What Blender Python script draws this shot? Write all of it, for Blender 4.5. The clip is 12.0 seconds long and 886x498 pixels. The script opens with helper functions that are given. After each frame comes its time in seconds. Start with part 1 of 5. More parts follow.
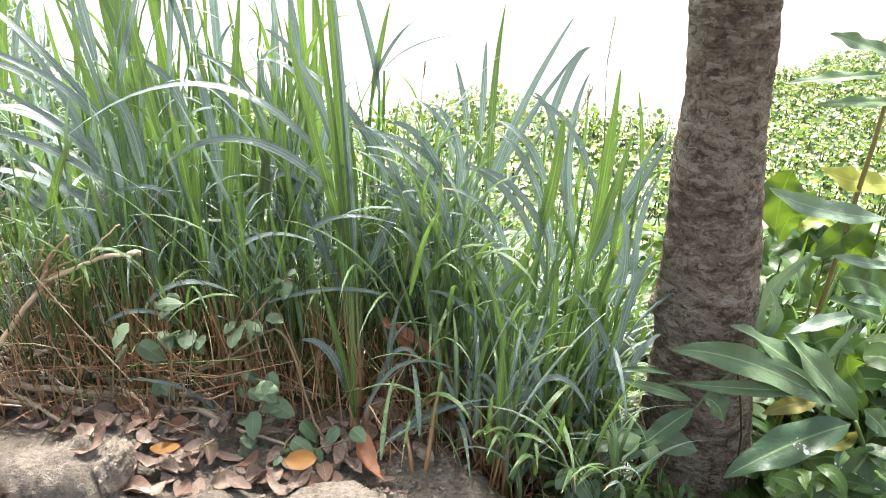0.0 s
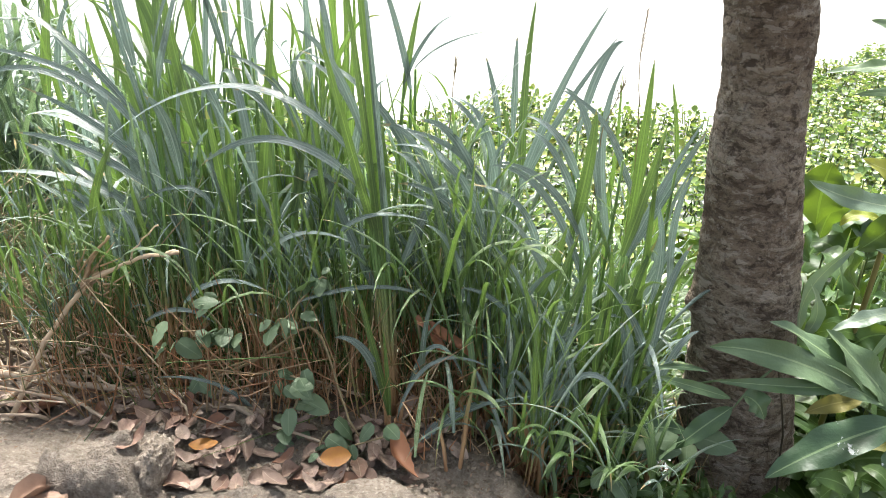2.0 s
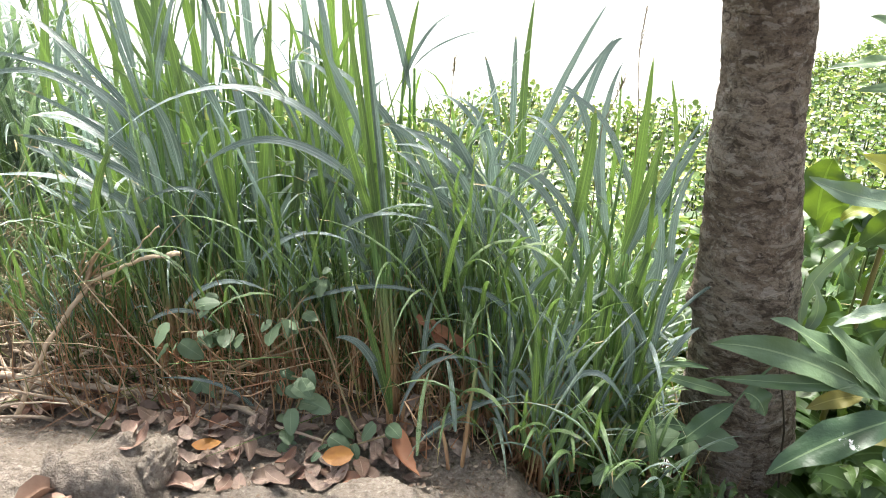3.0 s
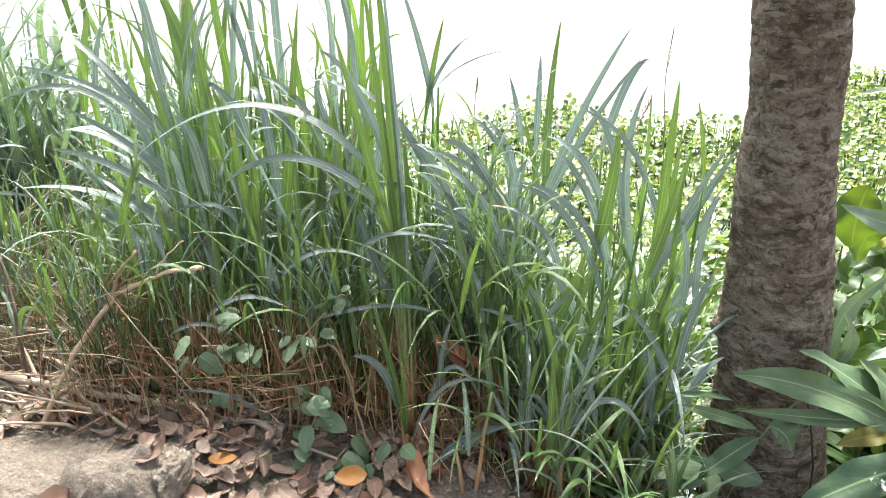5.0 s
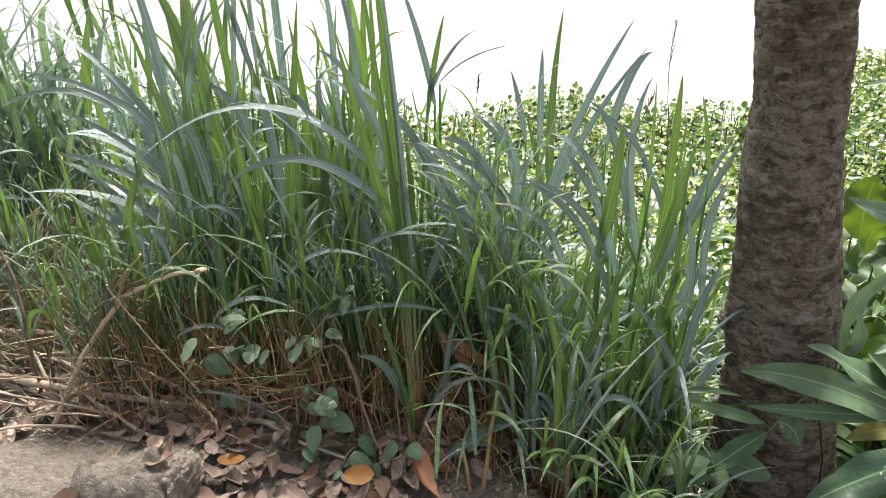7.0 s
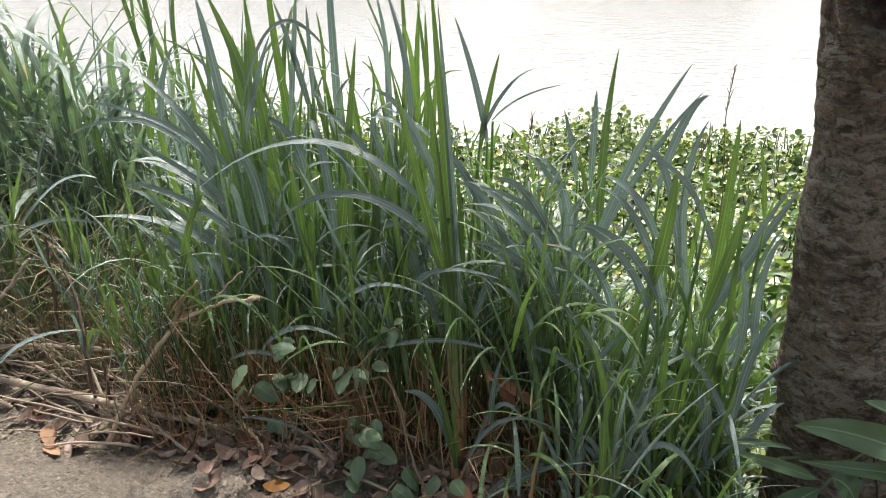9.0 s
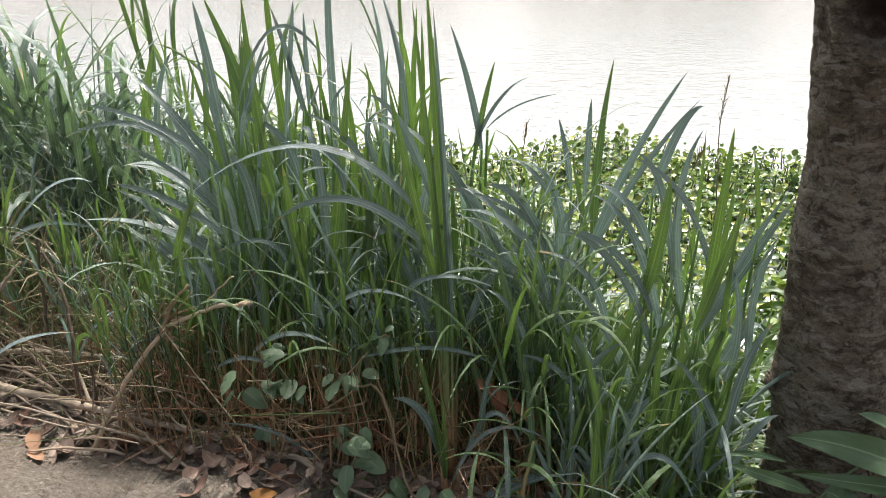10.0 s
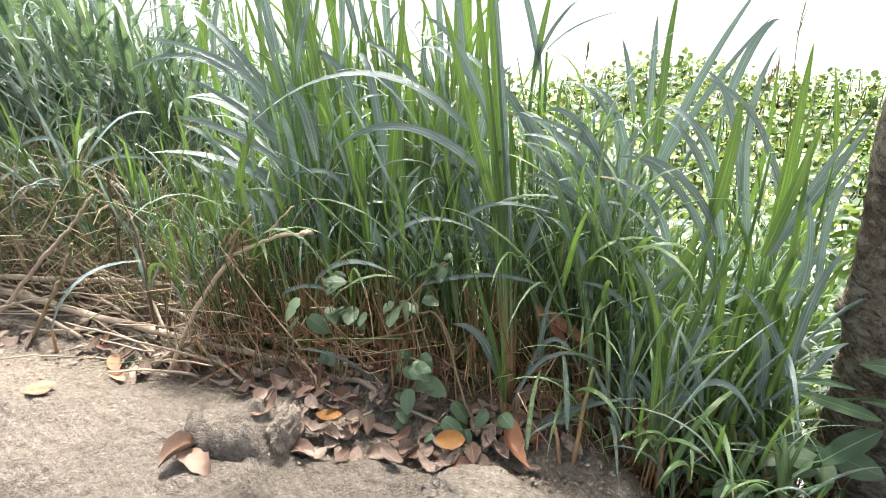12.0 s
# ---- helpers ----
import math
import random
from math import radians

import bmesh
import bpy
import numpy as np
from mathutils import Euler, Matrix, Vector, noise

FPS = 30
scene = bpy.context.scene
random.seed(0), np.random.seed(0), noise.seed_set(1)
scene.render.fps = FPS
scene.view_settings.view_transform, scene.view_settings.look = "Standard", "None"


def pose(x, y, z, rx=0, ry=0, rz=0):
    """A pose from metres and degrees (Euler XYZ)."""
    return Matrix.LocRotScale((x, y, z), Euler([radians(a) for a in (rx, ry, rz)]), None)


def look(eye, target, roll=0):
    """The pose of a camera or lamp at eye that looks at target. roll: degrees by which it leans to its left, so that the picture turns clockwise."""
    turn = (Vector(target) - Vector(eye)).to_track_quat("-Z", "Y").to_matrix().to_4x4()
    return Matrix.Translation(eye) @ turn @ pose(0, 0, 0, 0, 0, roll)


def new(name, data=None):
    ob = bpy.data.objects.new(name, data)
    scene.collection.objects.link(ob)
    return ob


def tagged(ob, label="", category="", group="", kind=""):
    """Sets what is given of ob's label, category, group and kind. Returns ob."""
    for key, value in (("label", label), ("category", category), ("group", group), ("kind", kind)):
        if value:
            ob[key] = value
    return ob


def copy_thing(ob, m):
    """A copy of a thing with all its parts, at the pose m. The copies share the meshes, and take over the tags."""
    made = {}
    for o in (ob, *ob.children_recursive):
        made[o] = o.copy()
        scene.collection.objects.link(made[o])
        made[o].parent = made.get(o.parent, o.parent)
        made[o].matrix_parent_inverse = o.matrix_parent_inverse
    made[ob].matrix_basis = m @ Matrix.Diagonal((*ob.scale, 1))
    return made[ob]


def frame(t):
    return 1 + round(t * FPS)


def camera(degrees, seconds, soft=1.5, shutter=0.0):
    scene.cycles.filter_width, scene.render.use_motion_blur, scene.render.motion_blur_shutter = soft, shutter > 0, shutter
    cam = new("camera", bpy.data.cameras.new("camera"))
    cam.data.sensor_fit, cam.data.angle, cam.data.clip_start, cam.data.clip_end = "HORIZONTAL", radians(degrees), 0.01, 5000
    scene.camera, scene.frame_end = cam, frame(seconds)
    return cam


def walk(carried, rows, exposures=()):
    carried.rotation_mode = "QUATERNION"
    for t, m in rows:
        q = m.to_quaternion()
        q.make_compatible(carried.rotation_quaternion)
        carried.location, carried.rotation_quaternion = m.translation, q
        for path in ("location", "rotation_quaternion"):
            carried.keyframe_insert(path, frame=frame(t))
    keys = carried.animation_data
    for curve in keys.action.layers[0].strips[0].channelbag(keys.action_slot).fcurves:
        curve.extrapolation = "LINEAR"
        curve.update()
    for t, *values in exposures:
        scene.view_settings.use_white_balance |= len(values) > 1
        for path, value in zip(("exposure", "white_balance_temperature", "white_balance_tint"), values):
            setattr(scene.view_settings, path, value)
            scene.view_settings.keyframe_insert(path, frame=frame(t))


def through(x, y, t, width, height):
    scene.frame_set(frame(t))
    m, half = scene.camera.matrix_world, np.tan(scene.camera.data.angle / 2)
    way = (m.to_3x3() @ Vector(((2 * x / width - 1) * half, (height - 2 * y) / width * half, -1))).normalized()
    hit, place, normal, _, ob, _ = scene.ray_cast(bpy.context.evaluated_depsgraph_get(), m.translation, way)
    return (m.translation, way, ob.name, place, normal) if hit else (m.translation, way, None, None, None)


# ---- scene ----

# ---- camera ----
cam = camera(66.0, 12.0, 0.45)
ROWS = [
    (0.0, 0.000, 0.000, 1.420, 0.00, -28.00, 2.50),
    (0.5, -0.011, -0.013, 1.406, 0.94, -27.76, 1.74),
    (1.0, -0.003, -0.012, 1.420, 1.64, -27.58, 1.61),
    (1.5, 0.000, -0.009, 1.414, 1.73, -27.72, 1.45),
    (2.0, 0.001, -0.006, 1.406, 3.10, -27.83, 0.58),
    (2.5, 0.003, -0.004, 1.411, 3.23, -28.02, 0.07),
    (4.5, 0.034, 0.005, 1.422, 5.32, -28.48, -0.69),
    (5.0, 0.055, 0.028, 1.438, 6.86, -27.45, -0.42),
    (5.5, 0.076, 0.072, 1.483, 6.09, -27.93, -0.68),
    (6.0, 0.083, 0.055, 1.454, 5.21, -26.67, 0.78),
    (6.5, 0.081, 0.047, 1.454, 6.80, -28.39, -0.84),
    (8.5, 0.021, 0.044, 1.502, 9.60, -27.52, -1.49),
    (9.0, 0.041, 0.060, 1.523, 11.47, -27.09, -1.71),
    (9.5, 0.047, 0.054, 1.499, 12.88, -26.09, -3.44),
    (10.0, 0.057, 0.057, 1.487, 11.27, -25.49, -0.82),
    (10.5, 0.046, 0.053, 1.496, 9.88, -25.50, -1.31),
    (11.0, 0.040, 0.051, 1.496, 8.36, -25.38, -1.03),
    (11.5, 0.037, 0.027, 1.447, 13.76, -28.71, -2.64),
    (12.0, 0.045, 0.051, 1.465, 16.64, -30.74, -3.80),
]
EXPOSURES = [(0.0, 2.68), (0.5, 2.50), (1.5, 2.43), (2.0, 2.30), (2.5, 2.34), (4.5, 2.66), (5.0, 2.56), (5.5, 2.23), (6.0, 1.46), (6.5, 1.88), (8.5, 1.83), (9.0, 1.46), (9.5, 1.35), (10.0, 1.38), (10.5, 1.38), (11.0, 1.16), (11.5, 1.66), (12.0, 2.38)]
walk(cam, [(t, pose(x, y, z, 0, 0, yaw) @ pose(0, 0, 0, 90 + pitch, 0, 0) @ pose(0, 0, 0, 0, 0, roll)) for t, x, y, z, yaw, pitch, roll in ROWS], EXPOSURES)

# ---- world and sun ----
SUN_TURN, SUN_UP = 4.0, 61.0  # degrees: to the right of straight ahead, above the horizon
world = bpy.data.worlds.new("sky")
scene.world = world
world.use_nodes = True
wn, wl = world.node_tree.nodes, world.node_tree.links
sky = wn.new("ShaderNodeTexSky")
sky.sky_type, sky.sun_disc = "NISHITA", False
sky.sun_elevation, sky.sun_rotation = radians(SUN_UP), radians(SUN_TURN)
sky.air_density, sky.dust_density, sky.ozone_density = 1.0, 8.0, 1.5
haze = wn.new("ShaderNodeHueSaturation")  # a milky, hazy sky
haze.inputs["Saturation"].default_value = 0.55
wl.new(sky.outputs[0], haze.inputs["Color"])
wl.new(haze.outputs[0], wn["Background"].inputs["Color"])
wn["Background"].inputs["Strength"].default_value = 0.10
sun_data = bpy.data.lights.new("sun", "SUN")
sun_data.energy, sun_data.angle, sun_data.color = 3.0, radians(11), (1.0, 0.965, 0.91)
sun = new("sun", sun_data)
sun.matrix_world = look((30 * math.sin(radians(SUN_TURN)), 30 * math.cos(radians(SUN_TURN)), 30 * math.tan(radians(SUN_UP))), (0, 0, 0))

# ---- materials ----
class Nodes:
    """A small writer of node materials."""
    def __init__(self, name):
        self.mat = bpy.data.materials.new(name)
        self.mat.use_nodes = True
        self.tree = self.mat.node_tree
        self.bsdf = self.tree.nodes["Principled BSDF"]
        self.out = self.tree.nodes["Material Output"]

    def add(self, kind, values=()):
        n = self.tree.nodes.new("ShaderNode" + kind)
        for key, value in dict(values).items():
            self.set(n, key, value)
        return n

    def set(self, n, key, value):
        if isinstance(value, bpy.types.NodeSocket):
            self.tree.links.new(value, n.inputs[key])
        else:
            n.inputs[key].default_value = value

    def noise(self, scale, detail=4.0, vector=None, rough=0.55):
        n = self.add("TexNoise", {"Scale": scale, "Detail": detail, "Roughness": rough})
        if vector is not None:
            self.set(n, "Vector", vector)
        return n.outputs["Fac"]

    def place(self, stretch=(1, 1, 1), source="Object"):
        c = self.add("TexCoord").outputs[source]
        return self.add("Mapping", {"Vector": c, "Scale": stretch}).outputs[0]

    def ramp(self, fac, *stops):
        n = self.add("ValToRGB")
        self.set(n, "Fac", fac)
        el = n.color_ramp.elements
        while len(el) < len(stops):
            el.new(0.5)
        for e, (p, c) in zip(el, stops):
            e.position, e.color = p, (*c, 1) if len(c) == 3 else c
        return n.outputs["Color"]

    def mix(self, fac, a, b, blend="MIX"):
        n = self.add("Mix")
        n.data_type, n.blend_type = "RGBA", blend
        for i, v in ((0, fac), (6, a), (7, b)):
            if isinstance(v, tuple):
                v = (*v, 1) if len(v) == 3 else v
            self.set(n, i, v)
        return n.outputs[2]

    def math(self, op, a, b=0.0, c=0.0):
        n = self.add("Math")
        n.operation = op
        for i, v in enumerate((a, b, c)):
            self.set(n, i, v)
        return n.outputs[0]

    def bump(self, height, strength=0.3, distance=0.01):
        return self.add("Bump", {"Height": height, "Strength": strength, "Distance": distance}).outputs[0]

    def done(self, colour, rough=0.6, normal=None, spec=0.5):
        self.set(self.bsdf, "Base Color", (*colour, 1) if isinstance(colour, tuple) and len(colour) == 3 else colour)
        self.set(self.bsdf, "Roughness", rough)
        self.bsdf.inputs["Specular IOR Level"].default_value = spec
        if normal is not None:
            self.set(self.bsdf, "Normal", normal)
        return self.mat

    def thin(self, through, share):
        """Lets part of the light through, as leaves do."""
        t = self.add("BsdfTranslucent", {"Color": through})
        m = self.add("MixShader", {0: share, 1: self.bsdf.outputs[0], 2: t.outputs[0]})
        self.tree.links.new(m.outputs[0], self.out.inputs["Surface"])
        return self.mat


def blade_material(name, low, high, rib, share, glow, rough, tip=(0.32, 0.24, 0.10), island=False, wax=0.34):
    """A long grass leaf: colour by the plant, a pale midrib, fine parallel veins, a dry tip."""
    n = Nodes(name)
    rnd = n.add("NewGeometry").outputs["Random Per Island"] if island else n.add("ObjectInfo").outputs["Random"]
    uv = n.add("TexCoord").outputs["UV"]
    xy = n.add("SeparateXYZ", {0: uv})
    u, v = xy.outputs[0], xy.outputs[1]
    base = n.mix(rnd, low, high)
    patch = n.noise(9.0, 3.0, n.place())
    base = n.mix(n.math("MULTIPLY", patch, 0.35), base, tuple(c * 0.5 for c in low))
    veins = n.noise(1.0, 1.0, n.add("Mapping", {"Vector": uv, "Scale": (46, 1.5, 1)}).outputs[0])
    base = n.mix(n.ramp(veins, (0.42, (0, 0, 0)), (0.62, (0.6, 0.6, 0.6))), base, tuple(min(1, c * 1.6 + 0.02) for c in high))
    off = n.math("ABSOLUTE", n.math("SUBTRACT", u, 0.5))
    mid = n.math("MULTIPLY", n.math("LESS_THAN", off, 0.045), n.math("SUBTRACT", 0.9, n.math("MULTIPLY", v, 0.7)))
    base = n.mix(mid, base, rib)
    spots = n.math("GREATER_THAN", n.noise(55.0, 2.0, n.place()), 0.72)
    base = n.mix(n.math("MULTIPLY", spots, 0.5), base, tip)
    dry = n.math("GREATER_THAN", n.math("ADD", v, n.math("MULTIPLY", n.math("SUBTRACT", n.noise(14.0, 2.0, n.place()), 0.5), 0.35)), n.math("ADD", 0.9, n.math("MULTIPLY", rnd, 0.15)))
    base = n.mix(dry, base, tip)
    n.done(base, n.math("ADD", rough, n.math("MULTIPLY", n.math("SUBTRACT", patch, 0.5), 0.25)), n.bump(veins, 0.5, 0.003), 0.9)
    n.set(n.bsdf, "Sheen Weight", wax)
    n.set(n.bsdf, "Sheen Roughness", 0.35)
    # blue tint stands in for sky reflected off the waxy leaf
    n.set(n.bsdf, "Sheen Tint", (0.76, 0.91, 1.0, 1))
    lit = n.mix(n.ramp(veins, (0.35, (0, 0, 0)), (0.65, (1, 1, 1))), tuple(c * 0.55 for c in glow[:3]), tuple(c * 1.25 for c in glow[:3]))
    return n.thin(n.mix(mid, lit, tuple(c * 1.2 for c in glow[:3])), share)


def broad_material(name, low, high, rib, share, glow, rough, blotch=None, island=False):
    """A broad leaf with a midrib and slanting side veins."""
    n = Nodes(name)
    rnd = n.add("NewGeometry").outputs["Random Per Island"] if island else n.add("ObjectInfo").outputs["Random"]
    uv = n.add("TexCoord").outputs["UV"]
    xy = n.add("SeparateXYZ", {0: uv})
    u, v = xy.outputs[0], xy.outputs[1]
    off = n.math("ABSOLUTE", n.math("SUBTRACT", u, 0.5))
    base = n.mix(rnd, low, high)
    base = n.mix(n.math("MULTIPLY", n.noise(18.0, 4.0, n.place()), 0.5), base, tuple(c * 0.5 for c in low))
    wave = n.math("SINE", n.math("MULTIPLY", n.math("SUBTRACT", v, n.math("MULTIPLY", off, 0.7)), 70.0))
    base = n.mix(n.math("MULTIPLY", n.math("GREATER_THAN", wave, 0.93), 0.06), base, rib)
    base = n.mix(n.math("MULTIPLY", n.math("LESS_THAN", off, 0.03), 0.8), base, rib)
    if blotch:
        spot = n.math("GREATER_THAN", n.math("MULTIPLY", n.noise(34.0, 6.0, n.place(), 0.7), n.math("SUBTRACT", 1.25, n.math("MULTIPLY", n.math("ABSOLUTE", n.math("SUBTRACT", v, 0.42)), 4.0))), 0.66)
        base = n.mix(n.math("MULTIPLY", spot, 0.85), base, blotch)
    n.done(base, n.math("ADD", rough, n.math("MULTIPLY", n.noise(30.0), 0.15)), n.bump(n.math("ADD", n.math("MULTIPLY", wave, 0.008), n.noise(26.0, 4.0, n.place())), 0.45, 0.008), 0.42)
    return n.thin(glow, share)


# pale blue-grey end of the colour includes sky reflection on arching blades
M_BLADE = blade_material("grass_blade", (0.036, 0.074, 0.050), (0.180, 0.232, 0.215), (0.34, 0.40, 0.38), 0.26, (0.23, 0.34, 0.27, 1), 0.23, wax=0.6)
M_THICKET = blade_material("thicket_blade", (0.032, 0.062, 0.036), (0.130, 0.182, 0.138), (0.26, 0.33, 0.30), 0.22, (0.20, 0.32, 0.13, 1), 0.28, (0.32, 0.24, 0.10), True)
M_YOUNG = blade_material("young_blade", (0.024, 0.062, 0.016), (0.068, 0.128, 0.026), (0.22, 0.32, 0.10), 0.26, (0.19, 0.33, 0.060, 1), 0.34, wax=0.14)
M_FRESH = blade_material("fresh_blade", (0.030, 0.075, 0.018), (0.075, 0.140, 0.030), (0.22, 0.32, 0.10), 0.24, (0.19, 0.33, 0.055, 1), 0.36, (0.32, 0.24, 0.10), True, 0.1)
M_GINGER = broad_material("dark_leaf", (0.055, 0.105, 0.050), (0.150, 0.225, 0.105), (0.24, 0.32, 0.16), 0.10, (0.16, 0.30, 0.06, 1), 0.36)
M_BLOTCHED = broad_material("blotched_leaf", (0.045, 0.092, 0.045), (0.085, 0.140, 0.075), (0.18, 0.26, 0.13), 0.08, (0.16, 0.30, 0.05, 1), 0.36, (0.70, 0.74, 0.72))
M_SHRUB = broad_material("shrub_leaf", (0.018, 0.050, 0.012), (0.048, 0.100, 0.022), (0.11, 0.18, 0.06), 0.20, (0.20, 0.33, 0.025, 1), 0.36)
M_UNDER = broad_material("undergrowth_leaf", (0.012, 0.038, 0.008), (0.058, 0.112, 0.020), (0.13, 0.20, 0.07), 0.22, (0.19, 0.32, 0.025, 1), 0.36, None, True)
M_YELLOW = broad_material("yellowing_leaf", (0.22, 0.27, 0.035), (0.30, 0.31, 0.05), (0.4, 0.4, 0.16), 0.25, (0.45, 0.48, 0.06, 1), 0.45)
M_FADED = broad_material("faded_leaf", (0.14, 0.15, 0.03), (0.20, 0.17, 0.05), (0.3, 0.28, 0.1), 0.2, (0.35, 0.33, 0.05, 1), 0.5)
M_PALE = broad_material("pale_leaf", (0.10, 0.16, 0.10), (0.22, 0.29, 0.22), (0.28, 0.34, 0.22), 0.14, (0.2, 0.34, 0.08, 1), 0.32)
M_VINE = broad_material("vine_leaf", (0.075, 0.125, 0.065), (0.17, 0.235, 0.135), (0.16, 0.22, 0.13), 0.15, (0.16, 0.28, 0.07, 1), 0.45)


def litter_material():
    n = Nodes("dry_leaf")
    rnd = n.add("ObjectInfo").outputs["Random"]
    base = n.ramp(rnd, (0.0, (0.17, 0.118, 0.092)), (0.2, (0.35, 0.265, 0.215)), (0.35, (0.23, 0.135, 0.10)), (0.55, (0.42, 0.335, 0.28)), (0.72, (0.27, 0.19, 0.15)), (0.88, (0.085, 0.056, 0.043)), (1.0, (0.33, 0.16, 0.095)))
    base = n.mix(n.ramp(n.noise(26.0, 6.0, n.place(), 0.65), (0.4, (0, 0, 0)), (0.65, (0.8, 0.8, 0.8))), base, (0.13, 0.092, 0.068))
    uv = n.add("SeparateXYZ", {0: n.add("TexCoord").outputs["UV"]})
    off = n.math("ABSOLUTE", n.math("SUBTRACT", uv.outputs[0], 0.5))
    base = n.mix(n.math("MULTIPLY", n.math("LESS_THAN", off, 0.025), 0.3), base, (0.42, 0.33, 0.24))
    return n.done(base, 0.62, n.bump(n.noise(60.0, 5.0, n.place(), 0.65), 0.8, 0.006), 0.3)


def plain_material(name, a, b, scale, rough, bump=0.4, stretch=(1, 1, 1), distance=0.004, spec=0.3):
    n = Nodes(name)
    at = n.place(stretch)
    f = n.noise(scale, 5.0, at)
    g = n.noise(scale * 0.17, 3.0, at)
    col = n.mix(n.math("MULTIPLY", g, 0.8), n.ramp(f, (0.3, a), (0.7, b)), tuple(c * 0.6 for c in a))
    rnd = n.add("ObjectInfo").outputs["Random"]
    col = n.mix(n.math("MULTIPLY", rnd, 0.35), col, tuple(min(1, c * 1.35) for c in b))
    return n.done(col, rough, n.bump(f, bump, distance), spec)


M_LITTER = litter_material()
M_ORANGE = plain_material("orange_leaf", (0.40, 0.19, 0.04), (0.30, 0.125, 0.04), 35, 0.5)
M_TAN = plain_material("tan_leaf", (0.36, 0.215, 0.135), (0.29, 0.155, 0.09), 30, 0.8)
M_DULL = plain_material("dull_leaf", (0.34, 0.235, 0.175), (0.23, 0.15, 0.11), 30, 0.6)
M_RUST = plain_material("rust_leaf", (0.27, 0.105, 0.05), (0.33, 0.16, 0.09), 30, 0.5)
M_STICK = plain_material("dry_wood", (0.50, 0.42, 0.32), (0.29, 0.22, 0.16), 45, 0.85, 0.9, (1, 1, 1), 0.008)
M_DARKSTICK = plain_material("dark_dead_wood", (0.15, 0.115, 0.085), (0.09, 0.068, 0.05), 50, 0.85, 0.8)
M_SNAP = plain_material("snapped_wood", (0.62, 0.50, 0.36), (0.46, 0.34, 0.22), 60, 0.8, 0.7)
M_SPLINTER = plain_material("split_wood", (0.42, 0.31, 0.195), (0.28, 0.19, 0.115), 80, 0.75)
M_VINESTEM = plain_material("vine_stem", (0.30, 0.22, 0.13), (0.20, 0.17, 0.09), 70, 0.7)


def stem_material():
    """Canes: green above, with dry brown sheaths towards the root."""
    n = Nodes("cane")
    z = n.add("SeparateXYZ", {0: n.add("TexCoord").outputs["Object"]}).outputs[2]
    f = n.noise(22.0, 3.0, n.place((1, 1, 0.5)))
    h = n.math("ADD", z, n.math("MULTIPLY", n.math("SUBTRACT", f, 0.5), 0.35))
    col = n.ramp(n.math("MULTIPLY", h, 1.6), (0.05, (0.32, 0.17, 0.085)), (0.28, (0.40, 0.26, 0.13)), (0.45, (0.25, 0.27, 0.11)), (0.7, (0.14, 0.24, 0.07)))
    return n.done(col, 0.5, n.bump(f, 0.3, 0.003), 0.4)


def thatch_material(name, stops):
    n = Nodes(name)
    rnd = n.add("NewGeometry").outputs["Random Per Island"]
    col = n.ramp(rnd, *stops)
    col = n.mix(n.math("MULTIPLY", n.noise(25.0, 3.0, n.place()), 0.5), col, tuple(c * 0.5 for c in stops[0][1]))
    n.done(col, 0.7, None, 0.3)
    return n.thin(col, 0.15)


M_CANE = stem_material()
M_CRUMB = thatch_material("leaf_crumb", [(0.0, (0.12, 0.085, 0.06)), (0.3, (0.30, 0.235, 0.18)), (0.55, (0.18, 0.12, 0.085)), (0.8, (0.40, 0.34, 0.27)), (1.0, (0.22, 0.14, 0.09))])
M_THATCH = thatch_material("dry_grass", [(0.0, (0.30, 0.15, 0.08)), (0.2, (0.55, 0.36, 0.20)), (0.35, (0.44, 0.20, 0.10)), (0.5, (0.64, 0.52, 0.36)), (0.66, (0.42, 0.31, 0.17)), (0.8, (0.38, 0.19, 0.10)), (0.9, (0.24, 0.26, 0.10)), (1.0, (0.13, 0.20, 0.07))])

M_GREENSTALK = thatch_material("green_stalk_blade", [(0.0, (0.05, 0.10, 0.03)), (0.25, (0.10, 0.17, 0.05)), (0.45, (0.035, 0.075, 0.035)), (0.65, (0.14, 0.20, 0.05)), (0.85, (0.07, 0.12, 0.06)), (1.0, (0.26, 0.20, 0.10))])
M_TANGLE = thatch_material("tan_grass", [(0.0, (0.247, 0.182, 0.117)), (0.2, (0.520, 0.429, 0.286)), (0.35, (0.351, 0.247, 0.150)), (0.5, (0.650, 0.559, 0.403)), (0.6, (0.286, 0.286, 0.130)), (0.75, (0.156, 0.240, 0.091)), (1.0, (0.104, 0.189, 0.072))])


